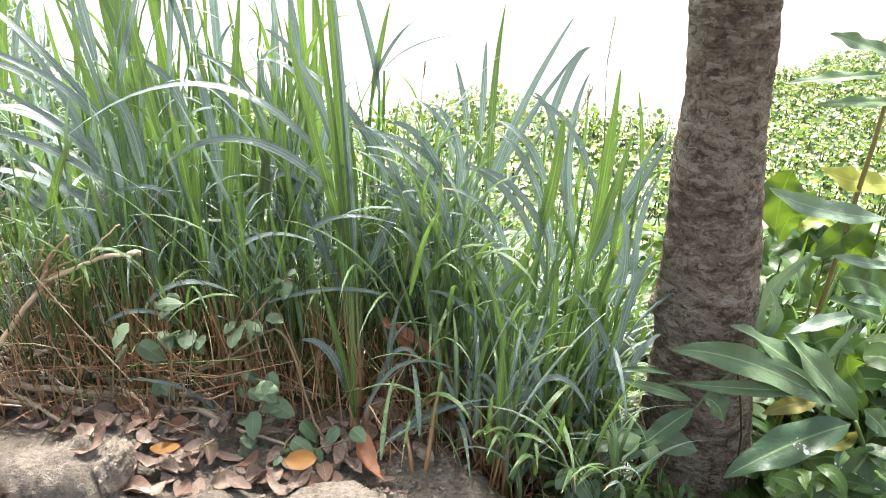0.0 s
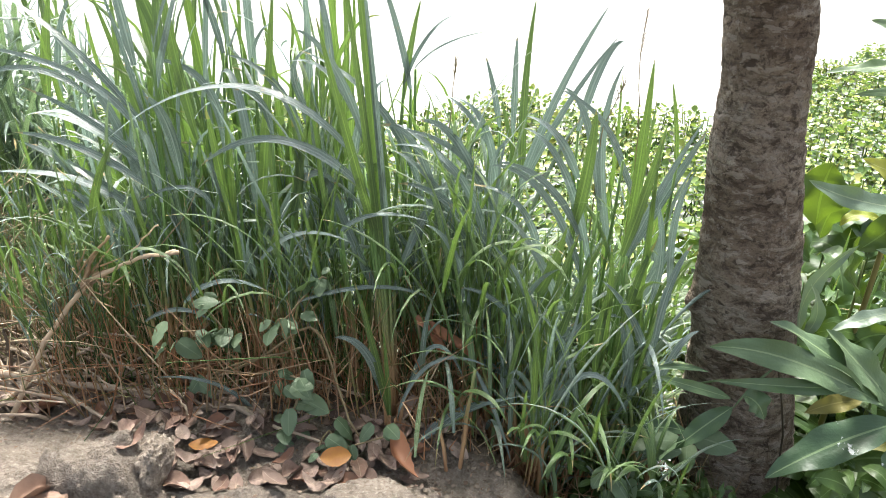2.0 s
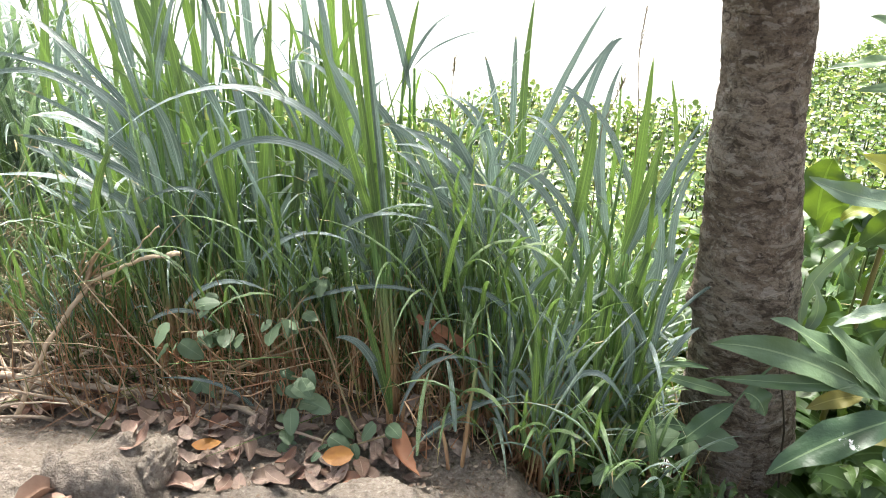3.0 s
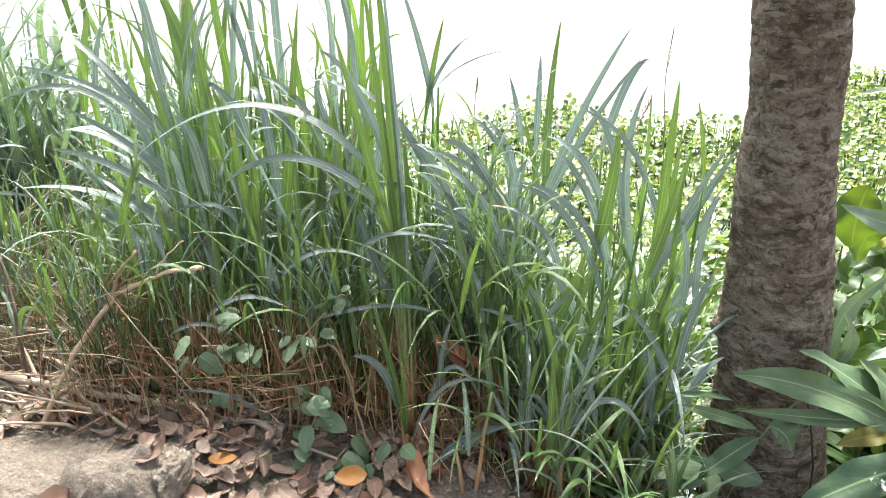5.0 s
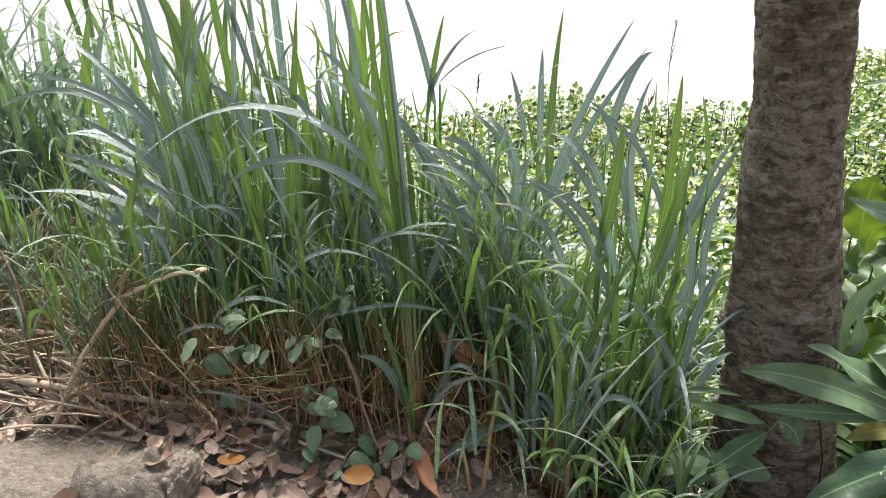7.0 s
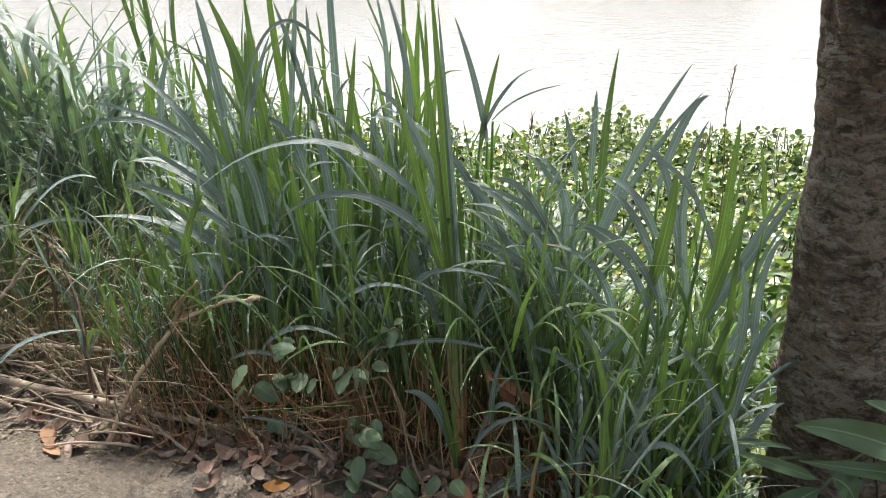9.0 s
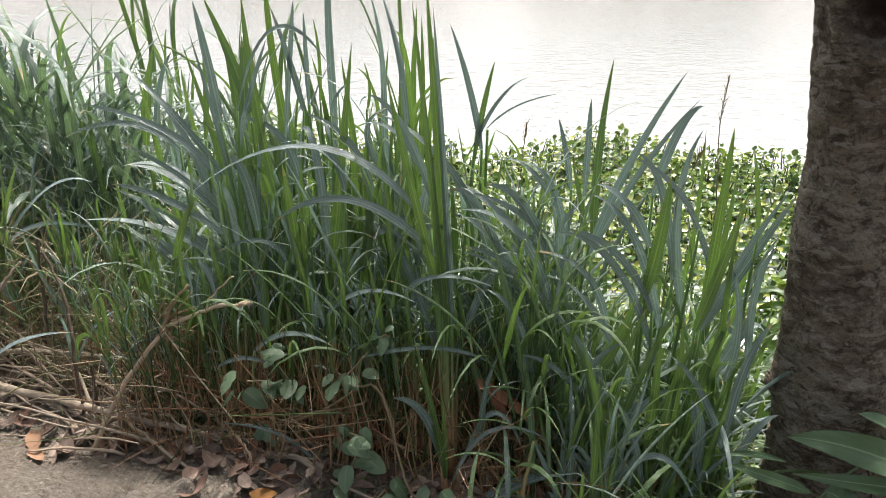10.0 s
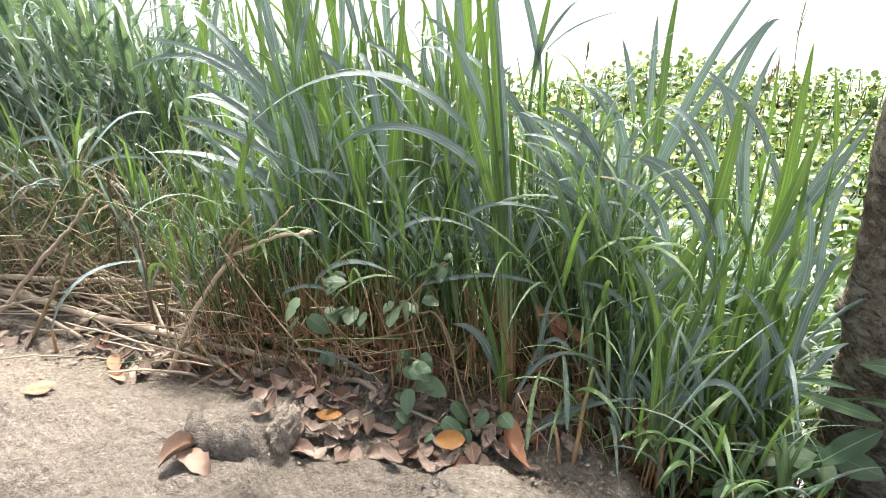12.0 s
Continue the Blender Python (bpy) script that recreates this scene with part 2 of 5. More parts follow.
def sand_material(lump=False):
    n = Nodes("sandy_lump" if lump else "sandy_soil")
    at = n.place()
    big, mid, fine = n.noise(1.6, 4.0, at), n.noise(14.0, 5.0, at), n.noise(160.0, 3.0, at)
    col = n.ramp(mid, (0.3, (0.19, 0.163, 0.134)), (0.48, (0.245, 0.212, 0.174)), (0.7, (0.30, 0.265, 0.222)))
    col = n.mix(n.ramp(fine, (0.42, (0.8, 0.8, 0.8)), (0.6, (0, 0, 0))), col, (0.235, 0.195, 0.158))
    grit = n.noise(420.0, 2.0, at)
    crumb = n.noise(75.0, 4.0, at, 0.65)
    col = n.mix(n.ramp(crumb, (0.36, (0.75, 0.75, 0.75)), (0.48, (0, 0, 0))), col, (0.15, 0.122, 0.098))
    col = n.mix(n.ramp(crumb, (0.55, (0, 0, 0)), (0.68, (0.7, 0.7, 0.7))), col, (0.38, 0.34, 0.285))
    h = n.math("ADD", n.math("ADD", n.math("MULTIPLY", n.noise(38.0, 6.0, at, 0.7), 1.0), n.math("MULTIPLY", fine, 0.35)), n.math("MULTIPLY", grit, 0.12))
    if lump:
        return n.done(col, 0.95, n.bump(h, 1.0, 0.014), 0.1)
    xyz = n.add("SeparateXYZ", {0: at})
    # dark humus under the grass, where the bank falls away
    line = n.math("SUBTRACT", 1.64, n.math("MULTIPLY", n.math("MAXIMUM", n.math("ADD", xyz.outputs[0], 0.8), 0.0), 0.33))
    back = n.math("ADD", n.math("MULTIPLY", n.math("SUBTRACT", xyz.outputs[1], line), 4.0), n.math("MULTIPLY", n.math("SUBTRACT", big, 0.5), 1.0))
    soil = n.ramp(fine, (0.3, (0.10, 0.07, 0.05)), (0.7, (0.20, 0.15, 0.11)))
    col = n.mix(n.ramp(back, (0.0, (0, 0, 0)), (0.6, (1, 1, 1))), col, soil)
    col = n.mix(n.ramp(grit, (0.60, (0, 0, 0)), (0.68, (0.6, 0.6, 0.6))), col, (0.18, 0.14, 0.11))
    # unseen ground inland of the sandy edge, coloured dark brown to cut bounced light
    inland = n.math("ADD", n.math("MULTIPLY", n.math("SUBTRACT", 0.75, xyz.outputs[1]), 2.5), n.math("MULTIPLY", n.math("SUBTRACT", big, 0.5), 1.4))
    earth = n.ramp(mid, (0.3, (0.085, 0.07, 0.045)), (0.5, (0.15, 0.115, 0.08)), (0.7, (0.10, 0.11, 0.05)))
    col = n.mix(n.ramp(inland, (0.0, (0, 0, 0)), (0.8, (1, 1, 1))), col, earth)
    return n.done(col, 0.92, n.bump(h, 1.0, 0.03), 0.2)


def bark_material():
    """Grey-brown bark: fine wrinkles round the trunk, cracked into uneven plates, with pale worn patches."""
    n = Nodes("bark")
    at = n.place()
    warp = n.add("TexNoise", {"Vector": at, "Scale": 11.0, "Detail": 4.0}).outputs["Color"]
    push = n.add("VectorMath", {0: warp, 1: (0.055, 0.055, 0.040)})
    push.operation = "MULTIPLY"
    bent = n.add("VectorMath", {0: at, 1: push.outputs[0]}).outputs[0]

    def stretched(sx, sz):
        return n.add("Mapping", {"Vector": bent, "Scale": (sx, sx, sz)}).outputs[0]

    def cracks(sx, sz, width, mask_scale, mask_from):
        v = n.add("TexVoronoi", {"Vector": stretched(sx, sz), "Scale": 1.0})
        v.feature = "DISTANCE_TO_EDGE"
        c = n.ramp(v.outputs["Distance"], (0.0, (1, 1, 1)), (width, (0, 0, 0)))
        return n.math("MULTIPLY", c, n.ramp(n.noise(mask_scale, 3.0, at), (mask_from, (0, 0, 0)), (mask_from + 0.1, (1, 1, 1))))

    tone, fine, grit = n.noise(4.5, 7.0, at, 0.65), n.noise(95.0, 5.0, bent, 0.65), n.noise(240.0, 3.0, at)
    wrinkle = n.noise(1.0, 5.0, stretched(12, 48), 0.62)
    scale = n.noise(1.0, 8.0, stretched(26, 34), 0.70)
    rings, plates = cracks(4.5, 17.0, 0.05, 8.0, 0.52), cracks(15.0, 24.0, 0.06, 9.0, 0.52)
    col = n.ramp(tone, (0.34, (0.165, 0.122, 0.087)), (0.45, (0.250, 0.197, 0.146)), (0.56, (0.330, 0.274, 0.211)), (0.68, (0.43, 0.372, 0.303)))
    col = n.mix(n.ramp(wrinkle, (0.36, (0.5, 0.5, 0.5)), (0.52, (0, 0, 0))), col, (0.070, 0.053, 0.040))
    # low scales coloured dark, high ones pale: shade and highlight of rough bark
    col = n.mix(n.ramp(scale, (0.39, (0.8, 0.8, 0.8)), (0.465, (0, 0, 0))), col, (0.052, 0.039, 0.029))
    col = n.mix(n.ramp(scale, (0.54, (0, 0, 0)), (0.62, (0.7, 0.7, 0.7))), col, (0.41, 0.37, 0.315))
    col = n.mix(n.ramp(fine, (0.38, (0.5, 0.5, 0.5)), (0.50, (0, 0, 0))), col, (0.075, 0.057, 0.042))
    col = n.mix(n.math("MULTIPLY", n.math("ADD", rings, plates), 0.4), col, (0.045, 0.033, 0.025))
    ridge = n.noise(1.0, 6.0, stretched(17, 36), 0.62)
    # the ridges too: highlight painted on crests, shade between them
    col = n.mix(n.ramp(ridge, (0.555, (0, 0, 0)), (0.60, (0.55, 0.55, 0.55))), col, (0.47, 0.42, 0.355))
    col = n.mix(n.ramp(ridge, (0.38, (0.7, 0.7, 0.7)), (0.43, (0, 0, 0))), col, (0.080, 0.058, 0.041))
    away = n.add("VectorMath", {0: bent, 1: (0.69, 1.665, 1.35)})
    away.operation = "DISTANCE"
    hollow_dist = n.math("ADD", away.outputs["Value"], n.math("MULTIPLY", n.noise(30.0, 3.0, at), 0.05))
    col = n.mix(n.ramp(hollow_dist, (0.075, (1, 1, 1)), (0.125, (0, 0, 0))), col, (0.030, 0.016, 0.013))  # dark reddish colour over the hollow branch scar
    h = n.math("ADD", n.math("ADD", n.math("MULTIPLY", wrinkle, 0.5), n.math("MULTIPLY", fine, 0.45)), n.math("MULTIPLY", scale, 1.1))
    h = n.math("SUBTRACT", n.math("ADD", h, n.math("MULTIPLY", grit, 0.12)), n.math("MULTIPLY", n.math("ADD", rings, plates), 0.3))
    h = n.math("ADD", h, n.math("MULTIPLY", ridge, 1.0))
    return n.done(col, 0.88, n.bump(h, 1.0, 0.024), 0.25)


def water_material():
    n = Nodes("river_water")
    at = n.place((1.0, 1.6, 1.0))
    rip = n.math("ADD", n.math("MULTIPLY", n.noise(3.2, 4.0, at), 1.0), n.math("MULTIPLY", n.noise(11.0, 3.0, at), 0.35))
    # pale base colour makes up for part of the reflected sky glare
    return n.done((0.28, 0.29, 0.285), 0.06, n.bump(rip, 0.8, 0.03), 0.6)


def floater_material():
    n = Nodes("floating_leaf")
    rnd = n.add("NewGeometry").outputs["Random Per Island"]
    col = n.ramp(rnd, (0.0, (0.02, 0.048, 0.010)), (0.35, (0.055, 0.115, 0.022)), (0.65, (0.14, 0.20, 0.035)), (1.0, (0.38, 0.37, 0.10)))
    col = n.mix(n.math("MULTIPLY", n.noise(2.0, 2.0, n.place()), 0.4), col, (0.03, 0.075, 0.016))
    n.done(col, 0.27, None, 0.6)
    return n.thin((0.22, 0.34, 0.06, 1), 0.2)


M_SAND, M_BARK, M_WATER, M_FLOAT = sand_material(), bark_material(), water_material(), floater_material()
M_CLOD = sand_material(True)
M_CROWN = thatch_material("crown_leaf", [(0.0, (0.04, 0.09, 0.02)), (0.4, (0.06, 0.13, 0.03)), (0.7, (0.08, 0.15, 0.03)), (1.0, (0.05, 0.11, 0.03))])

# ---- builders ----
rng = random.Random(7)


def mesh_of(name, verts, faces, material, uvs=None, smooth=True):
    me = bpy.data.meshes.new(name)
    me.from_pydata(verts, [], faces)
    me.materials.append(material)
    if uvs is not None:
        layer = me.uv_layers.new(name="UVMap")
        flat = [c for loop in me.loops for c in uvs[loop.vertex_index]]
        layer.uv.foreach_set("vector", flat)
    if smooth:
        me.polygons.foreach_set("use_smooth", [True] * len(me.polygons))
    me.update()
    return me


def part(name, me, parent, at=None, label=""):
    ob = new(name, me)
    ob.parent = parent
    if at is not None:
        ob.matrix_basis = at
    return tagged(ob, label) if label else ob


def thing(name, label, category, group="", at=None):
    ob = new(name)
    ob.empty_display_size = 0.05
    if at is not None:
        ob.matrix_basis = at
    return tagged(ob, label, category, group)


def blade_width(s):
    return (0.5 + 0.5 * min(1, s / 0.22)) * (1 - s ** 2.4) ** 0.75


def broad_width(s):
    return max(0.03, math.sin(math.pi * min(1, s ** 0.85)) ** 0.75)


def heart_width(s):
    d = (s - 0.36) / (0.64 if s > 0.36 else 0.42)
    return max(0.03, (1 - d * d) ** (0.75 if s > 0.36 else 0.5))


def ribbon(points, width, profile, fold, side0=None, twist=0.0, wave=0.0, seed=0, face=None, cols=3):
    """A leaf along a centre line, folded along the midrib, with wavy edges. Returns vertices, faces, uvs."""
    r = random.Random(seed)
    pts = [Vector(p) for p in points]
    n = len(pts)
    verts, uvs, faces = [], [], []
    ph = r.uniform(0, 6)
    for i, p in enumerate(pts):
        s = i / (n - 1)
        tan = (pts[min(i + 1, n - 1)] - pts[max(i - 1, 0)]).normalized()
        if face is not None:
            side = tan.cross(face).normalized()
        else:
            side = (side0 - tan * side0.dot(tan)).normalized()
        up = side.cross(tan).normalized()
        a = twist * s
        side, up = side * math.cos(a) + up * math.sin(a), up * math.cos(a) - side * math.sin(a)
        h = width * 0.5 * profile(s)
        for j in range(cols):
            u = 2 * j / (cols - 1) - 1
            rise = fold * (abs(u) - 0.35 * u * u) * 1.5 + wave * u * u * math.sin(ph * (2 if u > 0 else 1) + s * (17 if u > 0 else 14))
            verts.append(p + side * (h * u) + up * (h * rise))
            uvs.append(((u + 1) / 2, s))
        if i:
            k = cols * (i - 1)
            faces += [(k + j, k + j + 1, k + cols + j + 1, k + cols + j) for j in range(cols - 1)]
    return verts, faces, uvs


def bezier(a, b, c, n):
    a, b, c = Vector(a), Vector(b), Vector(c)
    return [a * (1 - t) ** 2 + b * 2 * t * (1 - t) + c * t * t for t in (i / (n - 1) for i in range(n))]


def tube(points, radii, sides=7, rough=0.0, seed=0):
    """A round limb along points. Returns vertices, faces."""
    r = random.Random(seed)
    pts = [Vector(p) for p in points]
    verts, faces = [], []
    n = len(pts)
    for i, p in enumerate(pts):
        tan = (pts[min(i + 1, n - 1)] - pts[max(i - 1, 0)]).normalized()
        side = tan.cross(Vector((0.31, 0.17, 0.93)) if abs(tan.z) < 0.9 else Vector((0, 1, 0))).normalized()
        up = side.cross(tan)
        for k in range(sides):
            a = 2 * math.pi * k / sides
            q = radii[i] * (1 + r.uniform(-rough, rough))
            verts.append(p + side * math.cos(a) * q + up * math.sin(a) * q)
        if i:
            b = sides * (i - 1)
            faces += [(b + k, b + (k + 1) % sides, b + sides + (k + 1) % sides, b + sides + k) for k in range(sides)]
    faces += [tuple(range(sides))[::-1], tuple(range((n - 1) * sides, n * sides))]
    return verts, faces


def smooth_line(points, n, wobble=0.0, seed=0):
    """A bent line through points, with n steps and a little unevenness."""
    r = random.Random(seed)
    pts = [Vector(p) for p in points]
    out = []
    for i in range(n):
        u = i / (n - 1) * (len(pts) - 1)
        k = min(int(u), len(pts) - 2)
        f = u - k
        p0, p1, p2, p3 = pts[max(k - 1, 0)], pts[k], pts[k + 1], pts[min(k + 2, len(pts) - 1)]
        q = 0.5 * (2 * p1 + (p2 - p0) * f + (2 * p0 - 5 * p1 + 4 * p2 - p3) * f * f + (3 * p1 - p0 - 3 * p2 + p3) * f ** 3)
        out.append(q + Vector((r.uniform(-1, 1), r.uniform(-1, 1), r.uniform(-1, 1))) * wobble)
    return out


# ---- the ground, one sheet from the bank under the river to the far shore ----
WATER_Z = -0.6


def smoothstep(a, b, x):
    t = max(0.0, min(1.0, (x - a) / (b - a)))
    return t * t * (3 - 2 * t)


def ground_z(x, y):
    edge = 1.55 + 0.45 * smoothstep(-0.9, -2.2, x) if x < -0.9 else 1.55 - 0.6 * smoothstep(-0.15, 0.35, x)
    z = -0.95 * smoothstep(edge, edge + 1.35, y)
    z += 0.09 * smoothstep(-0.74, -0.84, x + 0.05 * noise.noise((x * 6, y * 6, 8.0))) * smoothstep(1.55, 1.2, y) * smoothstep(0.55, 0.95, y)
    # a crusted hump on the lip of the sand
    hump = 1 - ((x + 0.91) / 0.13) ** 2 - ((y - 1.22) / 0.13) ** 2 + 0.9 * noise.noise((x * 11, y * 11, 5.0)) if abs(x + 0.9) < 0.3 and abs(y - 1.2) < 0.3 else 0
    if hump > 0:
        z += 0.07 * min(hump, 1.0) ** 0.5 + 0.022 * noise.noise((x * 30, y * 30, 7.0)) * min(hump * 2, 1.0)
    z += 0.04 * smoothstep(1.28, 1.2, y + 0.08 * noise.noise((x * 5, y * 5, 3.0))) * smoothstep(0.15, -0.1, x)
    z += 6.0 * smoothstep(70, 120, y) + 1.2 * smoothstep(62, 70, y)
    if y < 4 and abs(x) < 6:
        z += 0.035 * noise.noise((x * 2.1, y * 2.1, 0.3)) + 0.016 * noise.noise((x * 9, y * 9, 1.3)) + 0.009 * noise.noise((x * 27, y * 27, 2.3)) + 0.006 * noise.noise((x * 62, y * 62, 4.3)) + 0.0035 * noise.noise((x * 130, y * 130, 6.3))
    return z


def axis_steps(marks):
    out = []
    for a, b, n in marks:
        out += [a + (b - a) * i / n for i in range(n)]
    return out + [marks[-1][1]]


xs = axis_steps([(-400, -40, 6), (-40, -6, 8), (-6, -2.6, 14), (-2.6, -2.2, 20), (-2.2, 0.3, 400), (0.3, 1.4, 50), (1.4, 6, 20), (6, 40, 8), (40, 400, 6)])
ys = axis_steps([(-300, -30, 5), (-30, -3, 6), (-3, 0.6, 14), (0.6, 0.85, 14), (0.85, 1.6, 130), (1.6, 2.3, 35), (2.3, 6, 22), (6, 60, 8), (60, 130, 10), (130, 500, 4)])
gv = [(x, y, ground_z(x, y)) for y in ys for x in xs]
nx = len(xs)
gf = [(j * nx + i, j * nx + i + 1, (j + 1) * nx + i + 1, (j + 1) * nx + i) for j in range(len(ys) - 1) for i in range(nx - 1)]
ground = new("ground", mesh_of("ground", gv, gf, M_SAND))
tagged(ground, "pale sandy river bank falling to dark soil under grass", "ground", "", "structure")

wv = [(-400, 1.6, WATER_Z), (400, 1.6, WATER_Z), (400, 90, WATER_Z), (-400, 90, WATER_Z)]
water = new("water", mesh_of("water", wv, [(0, 1, 2, 3)], M_WATER, None, False))
tagged(water, "bright rippled river water glaring white under hazy sky", "water", "", "structure")

# ---- floating plants on the river ----


def mat_edge(x):
    """How far out the floating plants reach."""
    far = 6.85 + 0.4 * math.sin(x * 1.3) + 0.25 * math.sin(x * 3.7 + 1)
    return far - 0.9 * smoothstep(0.5, 2.4, x) + 3.4 * smoothstep(2.5, 3.3, x) + 2.2 * smoothstep(4.5, 8.0, x)


def floating_plants():
    r = random.Random(3)
    verts, faces = [], []
    for _ in range(72000):
        x, y = r.uniform(-5, 9.5), r.uniform(2.2, 13)
        e = mat_edge(x)
        if y > e - 0.25 * r.random() ** 2 or x < -4.5 + 0.5 * r.random():
            continue
        tall = 0.05 + 0.13 * r.random() + 0.08 * noise.noise((x * 1.2, y * 1.2, 5.0))
        rad = r.uniform(0.012, 0.033)
        tilt, az = r.uniform(0.1, 1.1), r.uniform(0, 6.3)
        m = Matrix.Translation((x, y, WATER_Z + tall)) @ Euler((tilt, 0, az)).to_matrix().to_4x4()
        b = len(verts)
        verts.append(m @ Vector((0, 0, -0.3 * rad)))
        for k in range(7):
            a = 2 * math.pi * k / 7 + 0.2
            q = rad * (1.25 if k == 1 else 1.0) * r.uniform(0.9, 1.1)
            verts.append(m @ Vector((q * math.cos(a), q * math.sin(a), r.uniform(-0.1, 0.2) * rad)))
        faces += [(b, b + 1 + k, b + 1 + (k + 1) % 7) for k in range(7)]
        if r.random() < 0.7:
            continue
        # the swollen stalk
        c = len(verts)
        foot = Vector((x + r.uniform(-0.05, 0.05), y + r.uniform(-0.05, 0.05), WATER_Z - 0.02))
        for p, q in ((foot, 0.009), (Vector(verts[b]), 0.004)):
            verts += [p + Vector((q, 0, 0)), p + Vector((-q * 0.5, q * 0.8, 0)), p + Vector((-q * 0.5, -q * 0.8, 0))]
        faces += [(c + k, c + (k + 1) % 3, c + 3 + (k + 1) % 3, c + 3 + k) for k in range(3)]
    for _ in range(26000):
        x, y = r.uniform(-5, 9.5), r.uniform(2.2, 13)
        if y > mat_edge(x) - 0.15 or x < -4.4:
            continue
        rad, b = r.uniform(0.03, 0.055), len(verts)
        c, az = Vector((x, y, WATER_Z + r.uniform(0.01, 0.06))), r.uniform(0, 6.3)
        sl, sm = r.uniform(-0.25, 0.25), r.uniform(-0.25, 0.25)
        for k in range(6):
            a = az + k * math.pi / 3
            u, v = rad * math.cos(a), rad * math.sin(a)
            verts.append(c + Vector((u, v, sl * u + sm * v)))
        faces.append(tuple(range(b, b + 6)))
    ob = new("floating_plants", mesh_of("floating_plants", verts, faces, M_FLOAT))
    tagged(ob, "dense mat of bright yellow-green round-leaved floating river plants", "floating plants", "", "stuff")


floating_plants()

# ---- far shore trees, seen as dark reflections ----


def far_tree(x, y, high, seed):
    r = random.Random(seed)
    base = ground_z(x, y)
    t = thing("far_tree", "dark green leafy tree on the far shore", "tree", "far shore trees", pose(x, y, base))
    v, f = tube([(0, 0, -0.2), (0.1, 0, high * 0.3), (0.2, 0.1, high * 0.7)], [0.28, 0.2, 0.08], 8)
    part("trunk", mesh_of("far_trunk", v, f, M_BARK), t)
    verts, faces = [], []
    for _ in range(24):
        c = Vector((r.gauss(0, high * 0.22), r.gauss(0, high * 0.18), r.uniform(0.3, 0.95) * high))
        q = high * r.uniform(0.10, 0.2)
        for _ in range(60):
            d = Vector((r.gauss(0, 1), r.gauss(0, 1), r.gauss(0, 1))).normalized() * q * r.random() ** 0.4
            e, g = Vector((r.gauss(0, 1), r.gauss(0, 1), r.gauss(0, 1))).normalized() * 0.35, Vector((r.gauss(0, 1), r.gauss(0, 1), r.gauss(0, 1))).normalized() * 0.22
            b = len(verts)
            verts += [c + d - e, c + d + g, c + d + e, c + d - g]
            faces.append((b, b + 1, b + 2, b + 3))
    part("crown", mesh_of("far_crown", verts, faces, M_CROWN), t)


for i, (x, h) in enumerate([(-37, 10), (-31, 12), (-26, 10.5), (-20, 11), (1, 10), (6, 12), (12, 11.5), (17, 9), (40, 10), (-60, 11), (60, 12)]):
    far_tree(x, 76 + (i * 7 % 5), h * 1.45, 40 + i)

# ---- the tree on the bank ----


